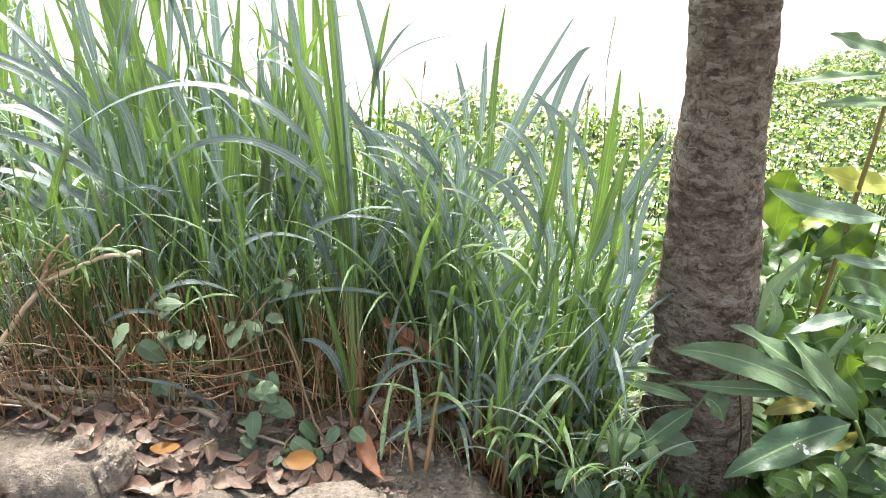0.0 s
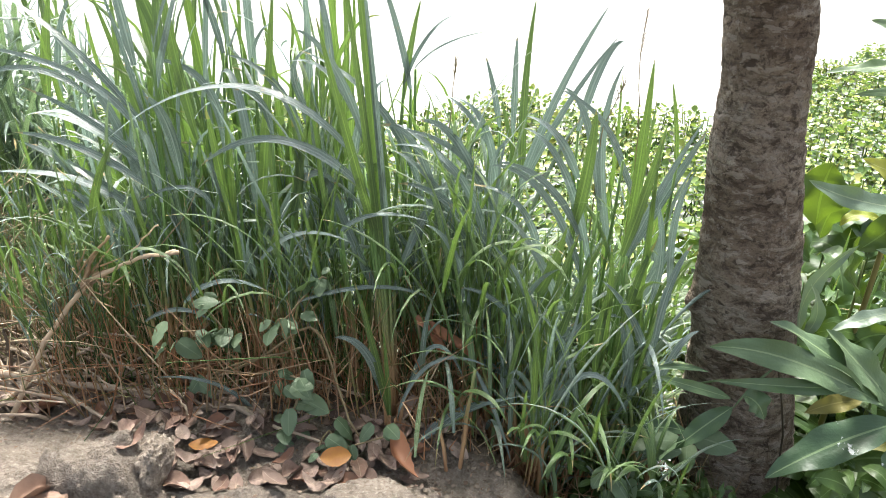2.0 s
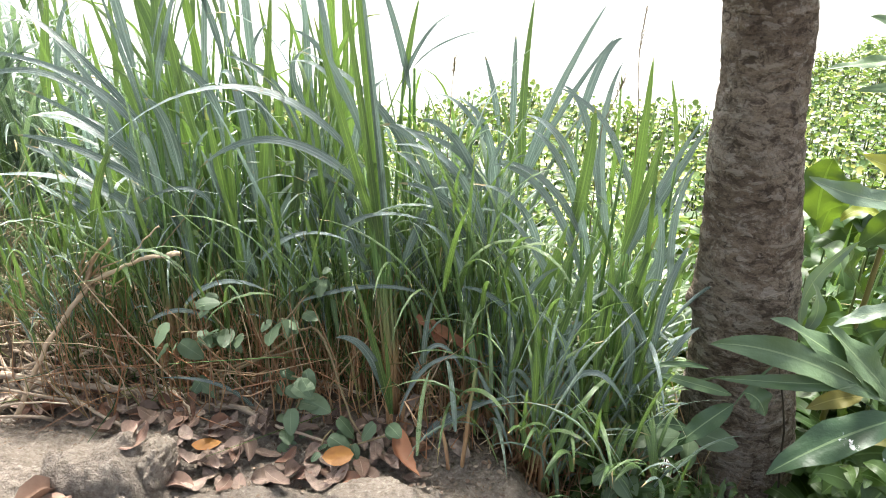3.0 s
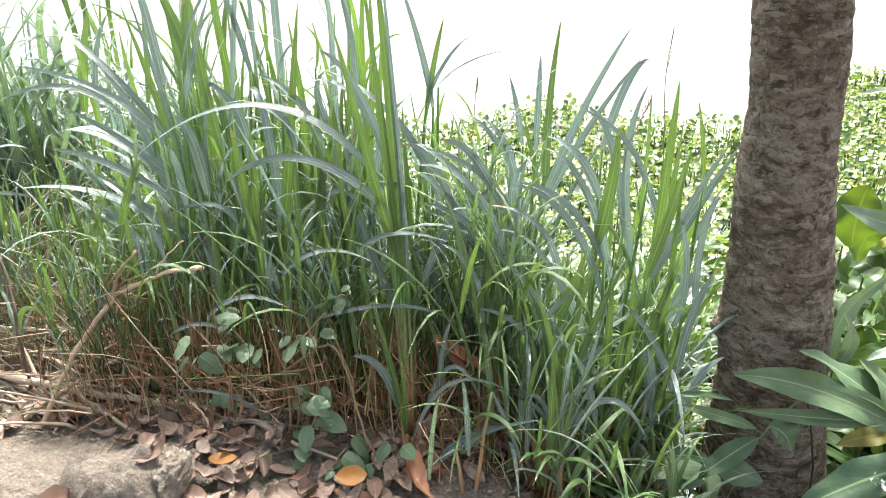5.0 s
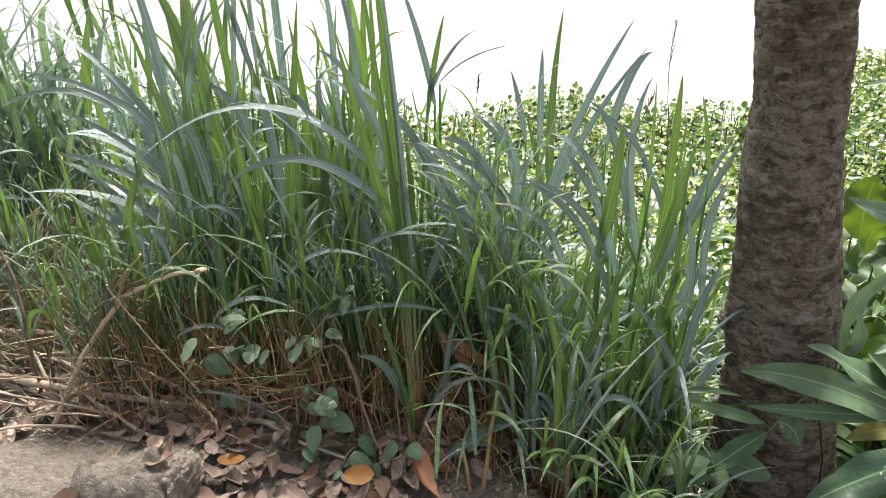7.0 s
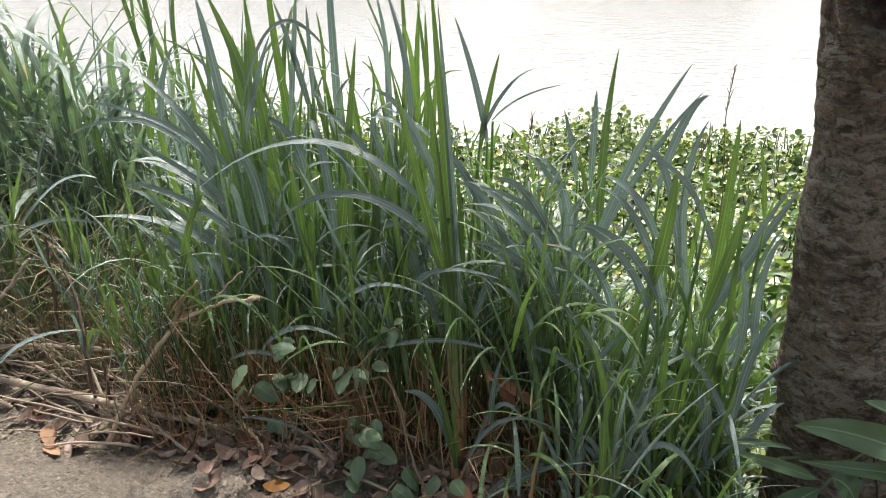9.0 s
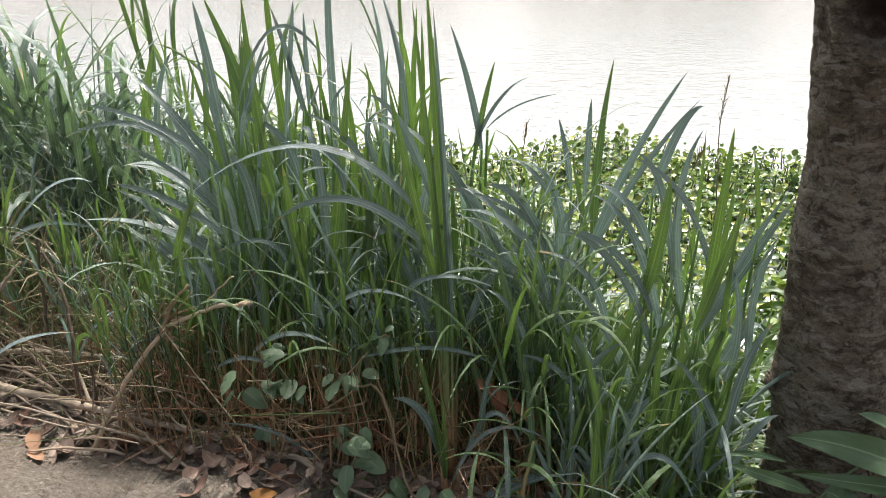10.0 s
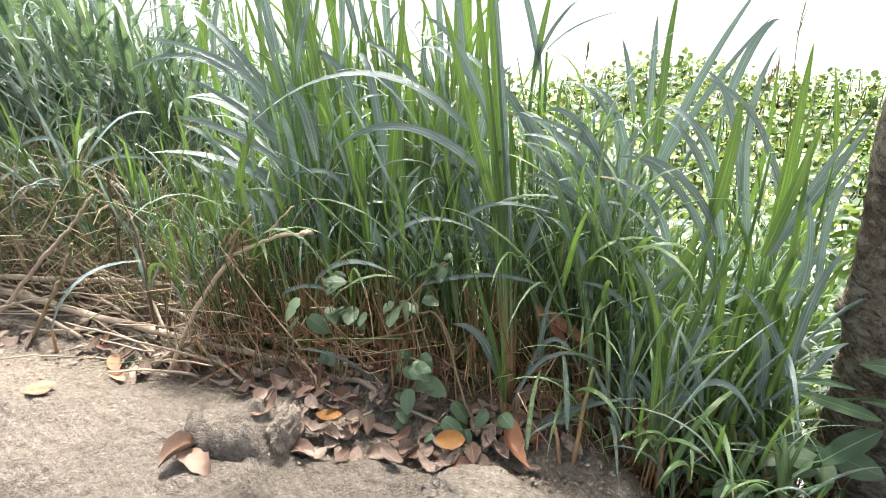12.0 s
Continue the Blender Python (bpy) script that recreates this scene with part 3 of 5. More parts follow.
def bank_tree():
    tree = thing("tree", "grey-brown ringed tree trunk with a knot, standing on the bank", "tree")
    axis = lambda z: Vector((0.827 - 0.128 * z + 0.012 * max(0, z - 1.2) ** 2, 1.70 + 0.03 * z, z))
    radius = lambda z: 0.106 + 0.062 * max(0, 0.95 - z)
    rings, sides = 420, 120
    low, high = -0.55, 3.75
    verts, faces = [], []
    for j in range(rings + 1):
        z = low + (high - low) * (j / rings) ** 1.6
        c, q = axis(z), radius(z) * (1 - 0.09 * max(0, z - 1.2))
        for k in range(sides):
            a = 2 * math.pi * k / sides
            d = Vector((math.cos(a), math.sin(a), 0))
            p = c + d * q
            bump = 0.010 * noise.noise((p.x * 6, p.y * 6, z * 5)) + 0.0035 * noise.noise((p.x * 9, p.y * 9, z * 30)) + 0.003 * noise.noise((p.x * 40, p.y * 40, z * 50))
            bump -= 0.04 * max(0.0, 0.08 - abs(noise.noise((p.x * 5, p.y * 5, z * 15 + 4.0)))) + 0.02 * max(0.0, 0.2 - abs(noise.noise((p.x * 22, p.y * 22, z * 18 + 9.0))))
            # a low ridge round the trunk every hand's width
            bump += 0.0022 * max(0, math.sin(z * 48 + 2.2 * noise.noise((p.x * 4, p.y * 4, z * 3)))) ** 4
            # branch scars: one low on the side, one dark hollow higher up
            for az, kz, size, out in ((math.pi * 1.02, 0.36, 0.035, 0.028), (-1.75, 0.44, 0.05, 0.008), (-1.68, 1.31, 0.065, -0.05)):
                da = (a - az + math.pi) % (2 * math.pi) - math.pi
                dd = (da * q) ** 2 + (z - kz) ** 2
                bump += out * math.exp(-dd / size ** 2)
                if out < 0:
                    bump += 0.02 * math.exp(-((math.sqrt(dd) - size * 1.3) / 0.02) ** 2)
            verts.append(p + d * bump)
        if j:
            b = sides * (j - 1)
            faces += [(b + k, b + (k + 1) % sides, b + sides + (k + 1) % sides, b + sides + k) for k in range(sides)]
    part("trunk", mesh_of("trunk", verts, faces, M_BARK), tree)
    # limbs and crown are out of view, spread back to shade the bank
    r = random.Random(11)
    top = axis(3.5)
    ends = []
    for i in range(11):
        a = i * 1.9 + 0.3
        end = top + Vector((math.cos(a) * r.uniform(1.6, 3.6) - 0.8, math.sin(a) * r.uniform(1.2, 2.8) - 1.3, r.uniform(0.2, 1.2)))
        mid = (top + end) / 2 + Vector((0, 0, 0.35))
        v, f = tube(smooth_line([top - Vector((0, 0, 0.3)), mid, end], 10, 0.02, i), [0.09 - 0.008 * k for k in range(10)], 8)
        part("limb", mesh_of("limb", v, f, M_BARK), tree)
        ends += [mid, end]
    verts, faces = [], []
    for e in ends:
        for _ in range(CROWN_LEAVES):
            c = e + Vector((r.gauss(0, 0.6), r.gauss(0, 0.6), r.gauss(0, 0.35)))
            m = Matrix.Translation(c) @ Euler((r.uniform(-0.9, 0.9), r.uniform(-0.9, 0.9), r.uniform(0, 6.3))).to_matrix().to_4x4()
            b = len(verts)
            verts += [m @ Vector(p) for p in ((-0.11, 0, 0), (-0.02, 0.045, 0.01), (0.11, 0, -0.02), (-0.02, -0.045, 0.01))]
            faces.append((b, b + 1, b + 2, b + 3))
    part("crown", mesh_of("crown", verts, faces, M_CROWN), tree, None, "dark green leafy crown out of view, shading the bank")


CROWN_LEAVES = 170
bank_tree()

# ---- tall grass ----


def random_blade(seed):
    r = random.Random(seed)
    length, width = r.uniform(0.36, 0.68), r.uniform(0.015, 0.034)
    e0, droop, power = r.uniform(1.15, 1.45), (r.uniform(0.15, 0.9) if seed % 2 == 0 else r.uniform(1.5, 3.1)), r.uniform(1.3, 2.4)
    p, pts = Vector((0, 0, 0)), []
    n = 13
    for i in range(n):
        pts.append(p.copy())
        e = e0 - droop * ((i + 0.5) / n) ** power
        p += Vector((math.cos(e), 0.06 * math.sin(i * 0.5 + seed), math.sin(e))) * (length / (n - 1))
    return ribbon(pts, width, blade_width, r.uniform(0.15, 0.5), Vector((0, 1, 0)), r.uniform(-0.9, 0.9), 0.10, seed)


BLADES = []
for i in range(26):
    v, f, uv = random_blade(100 + i)
    BLADES.append((mesh_of("blade", v, f, M_BLADE, uv), mesh_of("young_blade", v, f, M_YOUNG, uv)))

LABEL_GRASS = "tall green river grass with long arching blades and brown stem bases"


def cane(height, lean, seed, radius=0.006):
    r = random.Random(seed)
    line = smooth_line([(0, 0, -0.08), (lean * 0.25, 0, height * 0.5), (lean, 0, height)], 7, 0.004, seed)
    v, f = tube(line, [radius * (1.15 - 0.55 * i / 6) for i in range(7)], 6)
    return line, mesh_of("cane", v, f, M_CANE)


def grass_prototype(seed, upright=False):
    """One clump of grass: bare canes below, blades above."""
    r = random.Random(seed)
    t = thing("tall_grass", LABEL_GRASS, "grass", "tall grass on the bank")
    for c in range(r.choice((4, 5, 5))):
        h = r.uniform(0.45, 0.82)
        line, me = cane(h, r.uniform(-0.06, 0.12), seed * 10 + c, r.uniform(0.0035, 0.0065))
        turn = pose(r.uniform(-0.09, 0.09), r.uniform(-0.09, 0.09), 0, 0, 0, r.uniform(0, 360))
        part("cane", me, t, turn)
        az = r.uniform(0, 360)
        count = r.choice((4, 5, 5))
        for k in range(count):
            s = (k + 1) / count
            at = turn @ line[min(6, 3 + int(3.4 * s))]
            az += r.uniform(120, 220)
            old, young = r.choice(BLADES[::2] if r.random() < (0.55 if upright else 0.2) else BLADES[1::2])
            up = s > 0.75
            m = pose(*at, 0, -r.uniform(8, 24) if up else r.uniform(-12, 8), az)
            sc = r.uniform(0.8, 1.15) * (0.7 + 0.3 * s)
            part("blade", young if (up and r.random() < 0.92) or r.random() < (0.42 if upright else 0.25) else old, t, m @ Matrix.Diagonal((sc, sc, sc, 1)))
    return t


def hero_grass(base, blades):
    """A grass plant whose blades are given by root, bend, tip, width and youth."""
    x, y = base
    z = ground_z(x, y) - 0.02
    t = thing("tall_grass", LABEL_GRASS, "grass", "tall grass on the bank", pose(x, y, z))
    o = Vector((x, y, z))
    for i, (a, b, c, w, young) in enumerate(blades):
        a = Vector(a)
        foot = Vector((x + 0.35 * (a.x - x), y + 0.35 * (a.y - y), z))
        line = smooth_line([foot, foot * 0.45 + a * 0.55 + Vector((0, 0, 0.02)), a], 7, 0.002, i)
        v, f = tube([p - o for p in line], [0.0065 - 0.0004 * k for k in range(7)], 6)
        part("cane", mesh_of("cane", v, f, M_CANE), t)
        pts = [p - o for p in bezier(a, b, c, 15)]
        face = Vector((0.3 * (-1) ** i, -1, 0.2)) if young else Vector((0.2 * (-1) ** i, -0.6, 0.8))
        v, f, uv = ribbon(pts, w * 0.7, blade_width, 0.35 if young else 0.3, None, 0.4 * (-1) ** i, 0.07, i, face)
        part("blade", mesh_of("blade", v, f, M_YOUNG if young else M_BLADE, uv), t)


hero_grass((-0.21, 1.51), [
    ((-0.26, 1.72, 0.42), (-0.285, 1.78, 0.81), (-0.335, 1.85, 1.38), 0.046, 1),
    ((-0.265, 1.70, 0.42), (-0.30, 1.75, 0.81), (-0.365, 1.82, 1.32), 0.034, 1),
    ((-0.25, 1.71, 0.44), (-0.272, 1.77, 0.83), (-0.315, 1.84, 1.30), 0.030, 0),
    ((-0.28, 1.72, 0.51), (-0.35, 1.74, 0.78), (-0.42, 1.75, 1.13), 0.041, 1),
    ((-0.30, 1.75, 0.64), (-0.54, 1.74, 0.92), (-0.77, 1.72, 0.72), 0.039, 0),
    ((-0.32, 1.78, 0.71), (-0.62, 1.81, 1.15), (-1.16, 1.85, 0.69), 0.034, 0),
    ((-0.26, 1.75, 0.24), (-0.40, 1.85, 0.46), (-0.54, 1.95, 0.86), 0.038, 0),
    ((-0.24, 1.75, 0.33), (-0.11, 1.82, 0.77), (0.02, 1.90, 0.62), 0.040, 0),
])
hero_grass((-0.61, 1.61), [
    ((-0.69, 1.90, 0.40), (-0.63, 1.95, 0.84), (-0.59, 2.00, 1.18), 0.044, 1),
    ((-0.68, 1.90, 0.32), (-0.52, 1.88, 0.77), (-0.41, 1.85, 0.62), 0.044, 0),
    ((-0.68, 1.90, 0.38), (-0.71, 2.00, 1.02), (-0.82, 2.10, 0.88), 0.044, 0),
    ((-0.71, 1.90, 0.25), (-0.77, 1.85, 0.61), (-0.79, 1.80, 0.75), 0.041, 0),
    ((-0.76, 1.85, 0.48), (-0.76, 1.85, 0.70), (-0.78, 1.85, 0.86), 0.046, 1),
    ((-0.74, 1.85, 0.48), (-0.73, 1.86, 0.71), (-0.73, 1.87, 0.85), 0.035, 1),
])
hero_grass((-0.85, 1.66), [
    ((-0.97, 1.95, 0.32), (-1.03, 2.02, 0.69), (-1.19, 2.10, 1.16), 0.050, 1),
    ((-0.96, 1.93, 0.34), (-1.01, 2.00, 0.70), (-1.16, 2.10, 1.20), 0.034, 0),
    ((-0.98, 2.00, 0.35), (-1.01, 2.10, 0.89), (-1.10, 2.20, 1.17), 0.052, 1),
    ((-0.97, 1.95, 0.42), (-1.12, 1.98, 0.88), (-1.44, 2.00, 0.76), 0.046, 0),
    ((-0.97, 1.95, 0.27), (-1.16, 1.98, 0.59), (-1.49, 2.00, 0.69), 0.043, 0),
    ((-0.96, 1.90, 0.24), (-1.14, 1.90, 0.46), (-1.43, 1.90, 0.61), 0.043, 0),
    ((-0.97, 2.00, 0.22), (-0.86, 2.10, 0.56), (-0.90, 2.20, 0.92), 0.049, 0),
])
hero_grass((0.05, 1.47), [
    ((0.14, 2.00, 0.57), (0.12, 2.10, 0.83), (0.16, 2.20, 1.12), 0.039, 1),
    ((0.11, 1.90, 0.55), (0.19, 1.90, 0.89), (0.33, 1.90, 1.14), 0.037, 0),
    ((0.10, 1.95, 0.51), (0.23, 1.98, 0.85), (0.39, 2.00, 1.05), 0.031, 0),
    ((0.06, 1.90, 0.43), (0.07, 1.88, 0.88), (-0.09, 1.85, 0.90), 0.038, 0),
    ((0.08, 1.85, 0.40), (0.06, 1.80, 0.79), (-0.23, 1.75, 0.84), 0.037, 0),
    ((0.06, 1.80, 0.31), (-0.08, 1.77, 0.64), (-0.23, 1.75, 0.66), 0.037, 0),
])
hero_grass((0.37, 1.40), [
    ((0.44, 1.80, 0.49), (0.45, 1.81, 0.83), (0.45, 1.83, 1.02), 0.040, 1),
    ((0.44, 1.80, 0.43), (0.56, 1.85, 0.67), (0.65, 1.90, 0.82), 0.041, 0),
    ((0.42, 1.85, 0.38), (0.30, 1.90, 0.80), (0.40, 1.95, 0.98), 0.038, 0),
    ((0.34, 1.80, 0.42), (0.24, 1.77, 0.82), (0.11, 1.75, 0.85), 0.040, 0),
    ((0.33, 1.75, 0.35), (0.20, 1.73, 0.76), (0.03, 1.70, 0.76), 0.037, 0),
    ((0.29, 1.70, 0.22), (0.18, 1.66, 0.56), (0.06, 1.62, 0.66), 0.037, 0),
    ((0.48, 1.75, 0.28), (0.56, 1.77, 0.58), (0.62, 1.80, 0.44), 0.038, 0),
])
hero_grass((0.21, 1.40), [
    ((0.21, 1.50, 0.17), (0.18, 1.55, 0.40), (0.27, 1.60, 0.62), 0.041, 1),
    ((0.20, 1.50, 0.19), (0.17, 1.50, 0.41), (0.11, 1.50, 0.56), 0.028, 1),
    ((0.21, 1.52, 0.17), (0.24, 1.58, 0.38), (0.35, 1.65, 0.59), 0.035, 1),
    ((0.21, 1.47, 0.11), (0.31, 1.45, 0.42), (0.42, 1.42, 0.17), 0.027, 0),
    ((0.20, 1.47, 0.11), (0.13, 1.45, 0.32), (0.10, 1.43, 0.28), 0.022, 0),
    ((0.22, 1.55, 0.13), (0.28, 1.60, 0.44), (0.44, 1.65, 0.32), 0.029, 0),
])
hero_grass((-0.23, 1.46), [
    ((-0.23, 1.50, 0.06), (-0.27, 1.52, 0.30), (-0.32, 1.55, 0.48), 0.031, 1),
    ((-0.23, 1.50, 0.06), (-0.23, 1.50, 0.22), (-0.24, 1.50, 0.36), 0.021, 1),
    ((-0.25, 1.53, 0.10), (-0.28, 1.50, 0.35), (-0.37, 1.48, 0.34), 0.039, 0),
    ((-0.21, 1.50, 0.05), (-0.13, 1.48, 0.38), (0.06, 1.45, 0.28), 0.018, 0),
    ((-0.18, 1.55, 0.12), (-0.10, 1.52, 0.44), (-0.01, 1.50, 0.18), 0.023, 0),
    ((-0.14, 1.45, 0.01), (-0.05, 1.48, 0.11), (0.04, 1.50, 0.13), 0.039, 0),
])

hero_grass((0.18, 1.45), [
    ((-0.08, 1.75, 0.43), (-0.14, 1.73, 0.89), (-0.26, 1.70, 0.86), 0.036, 0),
    ((0.04, 1.72, 0.47), (-0.03, 1.69, 0.85), (-0.23, 1.66, 0.82), 0.035, 0),
    ((0.36, 1.85, 0.57), (0.31, 1.88, 0.90), (0.23, 1.90, 0.92), 0.037, 0),
    ((0.19, 1.72, 0.44), (0.15, 1.70, 0.71), (-0.03, 1.68, 0.71), 0.032, 0),
    ((0.54, 1.85, 0.41), (0.46, 1.93, 0.64), (0.35, 2.00, 0.83), 0.035, 0),
    ((-0.01, 1.65, 0.32), (-0.04, 1.62, 0.59), (-0.14, 1.60, 0.63), 0.032, 0),
    ((0.58, 1.75, 0.33), (0.53, 1.77, 0.61), (0.60, 1.80, 0.72), 0.034, 0),
    ((0.11, 1.60, 0.20), (0.12, 1.60, 0.47), (0.23, 1.60, 0.51), 0.029, 0),
])
hero_grass((-1.04, 1.73), [
    ((-1.07, 2.00, 0.33), (-1.15, 2.10, 0.79), (-1.40, 2.20, 0.98), 0.049, 0),
    ((-0.98, 1.95, 0.54), (-1.16, 1.95, 0.80), (-1.37, 1.95, 0.79), 0.042, 0),
    ((-0.80, 2.00, 0.66), (-0.77, 2.00, 0.95), (-0.99, 2.00, 0.95), 0.040, 0),
    ((-1.22, 1.95, 0.33), (-1.24, 1.93, 0.67), (-1.36, 1.90, 0.71), 0.041, 0),
    ((-0.39, 1.90, 0.53), (-0.37, 1.93, 0.88), (-0.27, 1.95, 0.92), 0.038, 0),
    ((-0.16, 1.85, 0.60), (-0.25, 1.90, 0.92), (-0.53, 1.95, 1.00), 0.036, 0),
    ((-0.52, 1.90, 0.64), (-0.53, 1.95, 0.94), (-0.76, 2.00, 0.97), 0.038, 0),
    ((-1.12, 1.85, 0.26), (-1.12, 1.82, 0.60), (-1.25, 1.80, 0.61), 0.035, 0),
])
hero_grass((0.56, 1.43), [
    ((0.51, 1.60, 0.23), (0.52, 1.65, 0.46), (0.60, 1.70, 0.55), 0.036, 0),
    ((0.51, 1.58, 0.20), (0.43, 1.59, 0.42), (0.34, 1.60, 0.48), 0.033, 0),
    ((0.45, 1.55, 0.14), (0.42, 1.57, 0.32), (0.41, 1.60, 0.35), 0.036, 0),
    ((0.35, 1.55, 0.17), (0.34, 1.60, 0.41), (0.41, 1.65, 0.51), 0.036, 1),
    ((0.41, 1.60, 0.12), (0.42, 1.65, 0.40), (0.50, 1.70, 0.56), 0.041, 1),
    ((0.30, 1.50, 0.13), (0.26, 1.50, 0.36), (0.17, 1.50, 0.43), 0.029, 0),
    ((0.52, 1.55, 0.14), (0.56, 1.57, 0.33), (0.63, 1.60, 0.33), 0.030, 0),
])

hero_grass((-2.033, 1.920), [
    ((-2.013, 1.950, 0.300), (-1.876, 1.920, 0.603), (-1.716, 1.890, 0.815), 0.034, 1),
    ((-1.997, 1.950, 0.326), (-1.877, 1.920, 0.514), (-1.814, 1.890, 0.712), 0.026, 1),
    ((-1.947, 1.950, 0.450), (-1.633, 1.920, 0.797), (-1.464, 1.890, 0.745), 0.030, 0),
    ((-1.957, 1.950, 0.426), (-1.765, 1.920, 0.629), (-1.462, 1.890, 0.573), 0.026, 0),
    ((-1.943, 1.950, 0.473), (-1.879, 1.920, 0.760), (-2.204, 1.890, 0.531), 0.028, 0),
    ((-1.972, 1.950, 0.401), (-2.037, 1.920, 0.505), (-2.231, 1.890, 0.364), 0.024, 0),
    ((-1.992, 1.950, 0.351), (-1.914, 1.920, 0.557), (-1.954, 1.890, 0.798), 0.028, 0),
])
hero_grass((-1.831, 1.490), [
    ((-1.830, 1.520, 0.092), (-1.606, 1.490, 0.415), (-1.286, 1.460, 0.462), 0.030, 0),
])
hero_grass((-2.303, 1.870), [
    ((-2.286, 1.900, 0.254), (-2.127, 1.870, 0.544), (-1.868, 1.840, 0.837), 0.030, 0),
    ((-2.305, 1.900, 0.226), (-2.155, 1.870, 0.565), (-2.232, 1.840, 0.683), 0.030, 1),
    ((-2.278, 1.900, 0.254), (-2.085, 1.870, 0.524), (-1.892, 1.840, 0.505), 0.026, 0),
])
hero_grass((-1.607, 1.720), [
    ((-1.598, 1.750, 0.111), (-1.542, 1.720, 0.371), (-1.556, 1.690, 0.343), 0.026, 0),
    ((-1.590, 1.750, 0.112), (-1.515, 1.720, 0.329), (-1.420, 1.690, 0.266), 0.030, 1),
    ((-1.590, 1.750, 0.112), (-1.445, 1.720, 0.358), (-1.281, 1.690, 0.412), 0.020, 0),
])

hero_grass((-1.58, 2.28), [
    ((-1.60, 2.40, 0.71), (-1.58, 2.42, 0.89), (-1.52, 2.45, 1.09), 0.060, 1),
    ((-1.56, 2.40, 0.62), (-1.56, 2.45, 0.94), (-1.48, 2.50, 1.06), 0.049, 0),
])
hero_grass((-0.91, 1.62), [
    ((-0.85, 1.65, 0.32), (-0.73, 1.64, 0.46), (-0.58, 1.63, 0.38), 0.029, 0),
    ((-0.98, 1.65, 0.25), (-0.85, 1.64, 0.35), (-0.75, 1.62, 0.27), 0.022, 0),
    ((-0.78, 1.68, 0.14), (-0.72, 1.70, 0.30), (-0.76, 1.72, 0.47), 0.024, 1),
    ((-1.01, 1.70, 0.59), (-0.95, 1.68, 0.57), (-0.95, 1.65, 0.40), 0.028, 0),
    ((-0.78, 1.80, 0.56), (-0.82, 1.79, 0.69), (-1.00, 1.78, 0.58), 0.022, 0),
    ((-0.96, 1.85, 0.55), (-0.93, 1.82, 0.76), (-0.96, 1.80, 0.80), 0.048, 0),
    ((-1.00, 1.85, 0.61), (-1.17, 1.82, 0.77), (-1.33, 1.80, 0.78), 0.036, 0),
])
hero_grass((-1.02, 1.77), [
    ((-1.17, 1.80, 0.49), (-1.11, 1.80, 0.68), (-1.04, 1.80, 0.76), 0.038, 1),
    ((-1.08, 1.85, 0.55), (-1.22, 1.82, 0.68), (-1.46, 1.80, 0.65), 0.035, 0),
    ((-1.02, 1.90, 0.77), (-1.10, 1.90, 0.96), (-1.45, 1.90, 1.00), 0.036, 0),
    ((-1.00, 1.90, 0.79), (-1.19, 1.95, 1.04), (-1.43, 2.00, 1.15), 0.030, 0),
    ((-0.99, 1.90, 0.63), (-1.15, 1.88, 0.83), (-1.31, 1.85, 0.90), 0.028, 0),
    ((-0.95, 1.95, 0.98), (-0.80, 1.93, 1.39), (-0.63, 1.90, 1.14), 0.025, 0),
    ((-0.97, 1.95, 0.85), (-0.90, 1.98, 1.08), (-0.85, 2.00, 1.19), 0.033, 0),
])
hero_grass((-0.92, 1.89), [
    ((-0.91, 1.90, 0.61), (-0.90, 1.88, 0.84), (-0.95, 1.85, 0.88), 0.053, 0),
    ((-0.86, 1.95, 0.72), (-0.92, 2.00, 0.99), (-0.94, 2.05, 1.31), 0.050, 1),
    ((-1.04, 2.00, 0.93), (-1.06, 2.02, 1.15), (-1.10, 2.05, 1.29), 0.043, 0),
    ((-0.97, 2.00, 0.89), (-0.96, 2.05, 1.04), (-0.98, 2.10, 1.18), 0.051, 1),
    ((-0.96, 2.05, 0.95), (-1.01, 2.10, 1.10), (-1.12, 2.15, 1.29), 0.052, 1),
    ((-0.88, 2.10, 0.81), (-0.82, 2.12, 1.19), (-0.82, 2.15, 1.28), 0.032, 0),
    ((-0.80, 2.10, 0.95), (-0.83, 2.12, 1.10), (-0.90, 2.15, 1.27), 0.030, 0),
])
hero_grass((-1.18, 1.93), [
    ((-1.20, 2.00, 0.83), (-1.33, 1.98, 0.99), (-1.58, 1.95, 0.87), 0.032, 0),
    ((-1.16, 2.10, 0.84), (-1.14, 2.12, 0.95), (-1.15, 2.15, 1.12), 0.036, 1),
])
hero_grass((-0.76, 2.01), [
    ((-0.80, 2.15, 0.96), (-0.80, 2.17, 1.15), (-0.81, 2.20, 1.24), 0.024, 0),
    ((-0.76, 2.15, 0.97), (-0.74, 2.15, 1.12), (-0.76, 2.15, 1.23), 0.019, 1),
    ((-0.71, 2.10, 0.94), (-0.68, 2.10, 1.05), (-0.60, 2.10, 1.05), 0.019, 0),
])
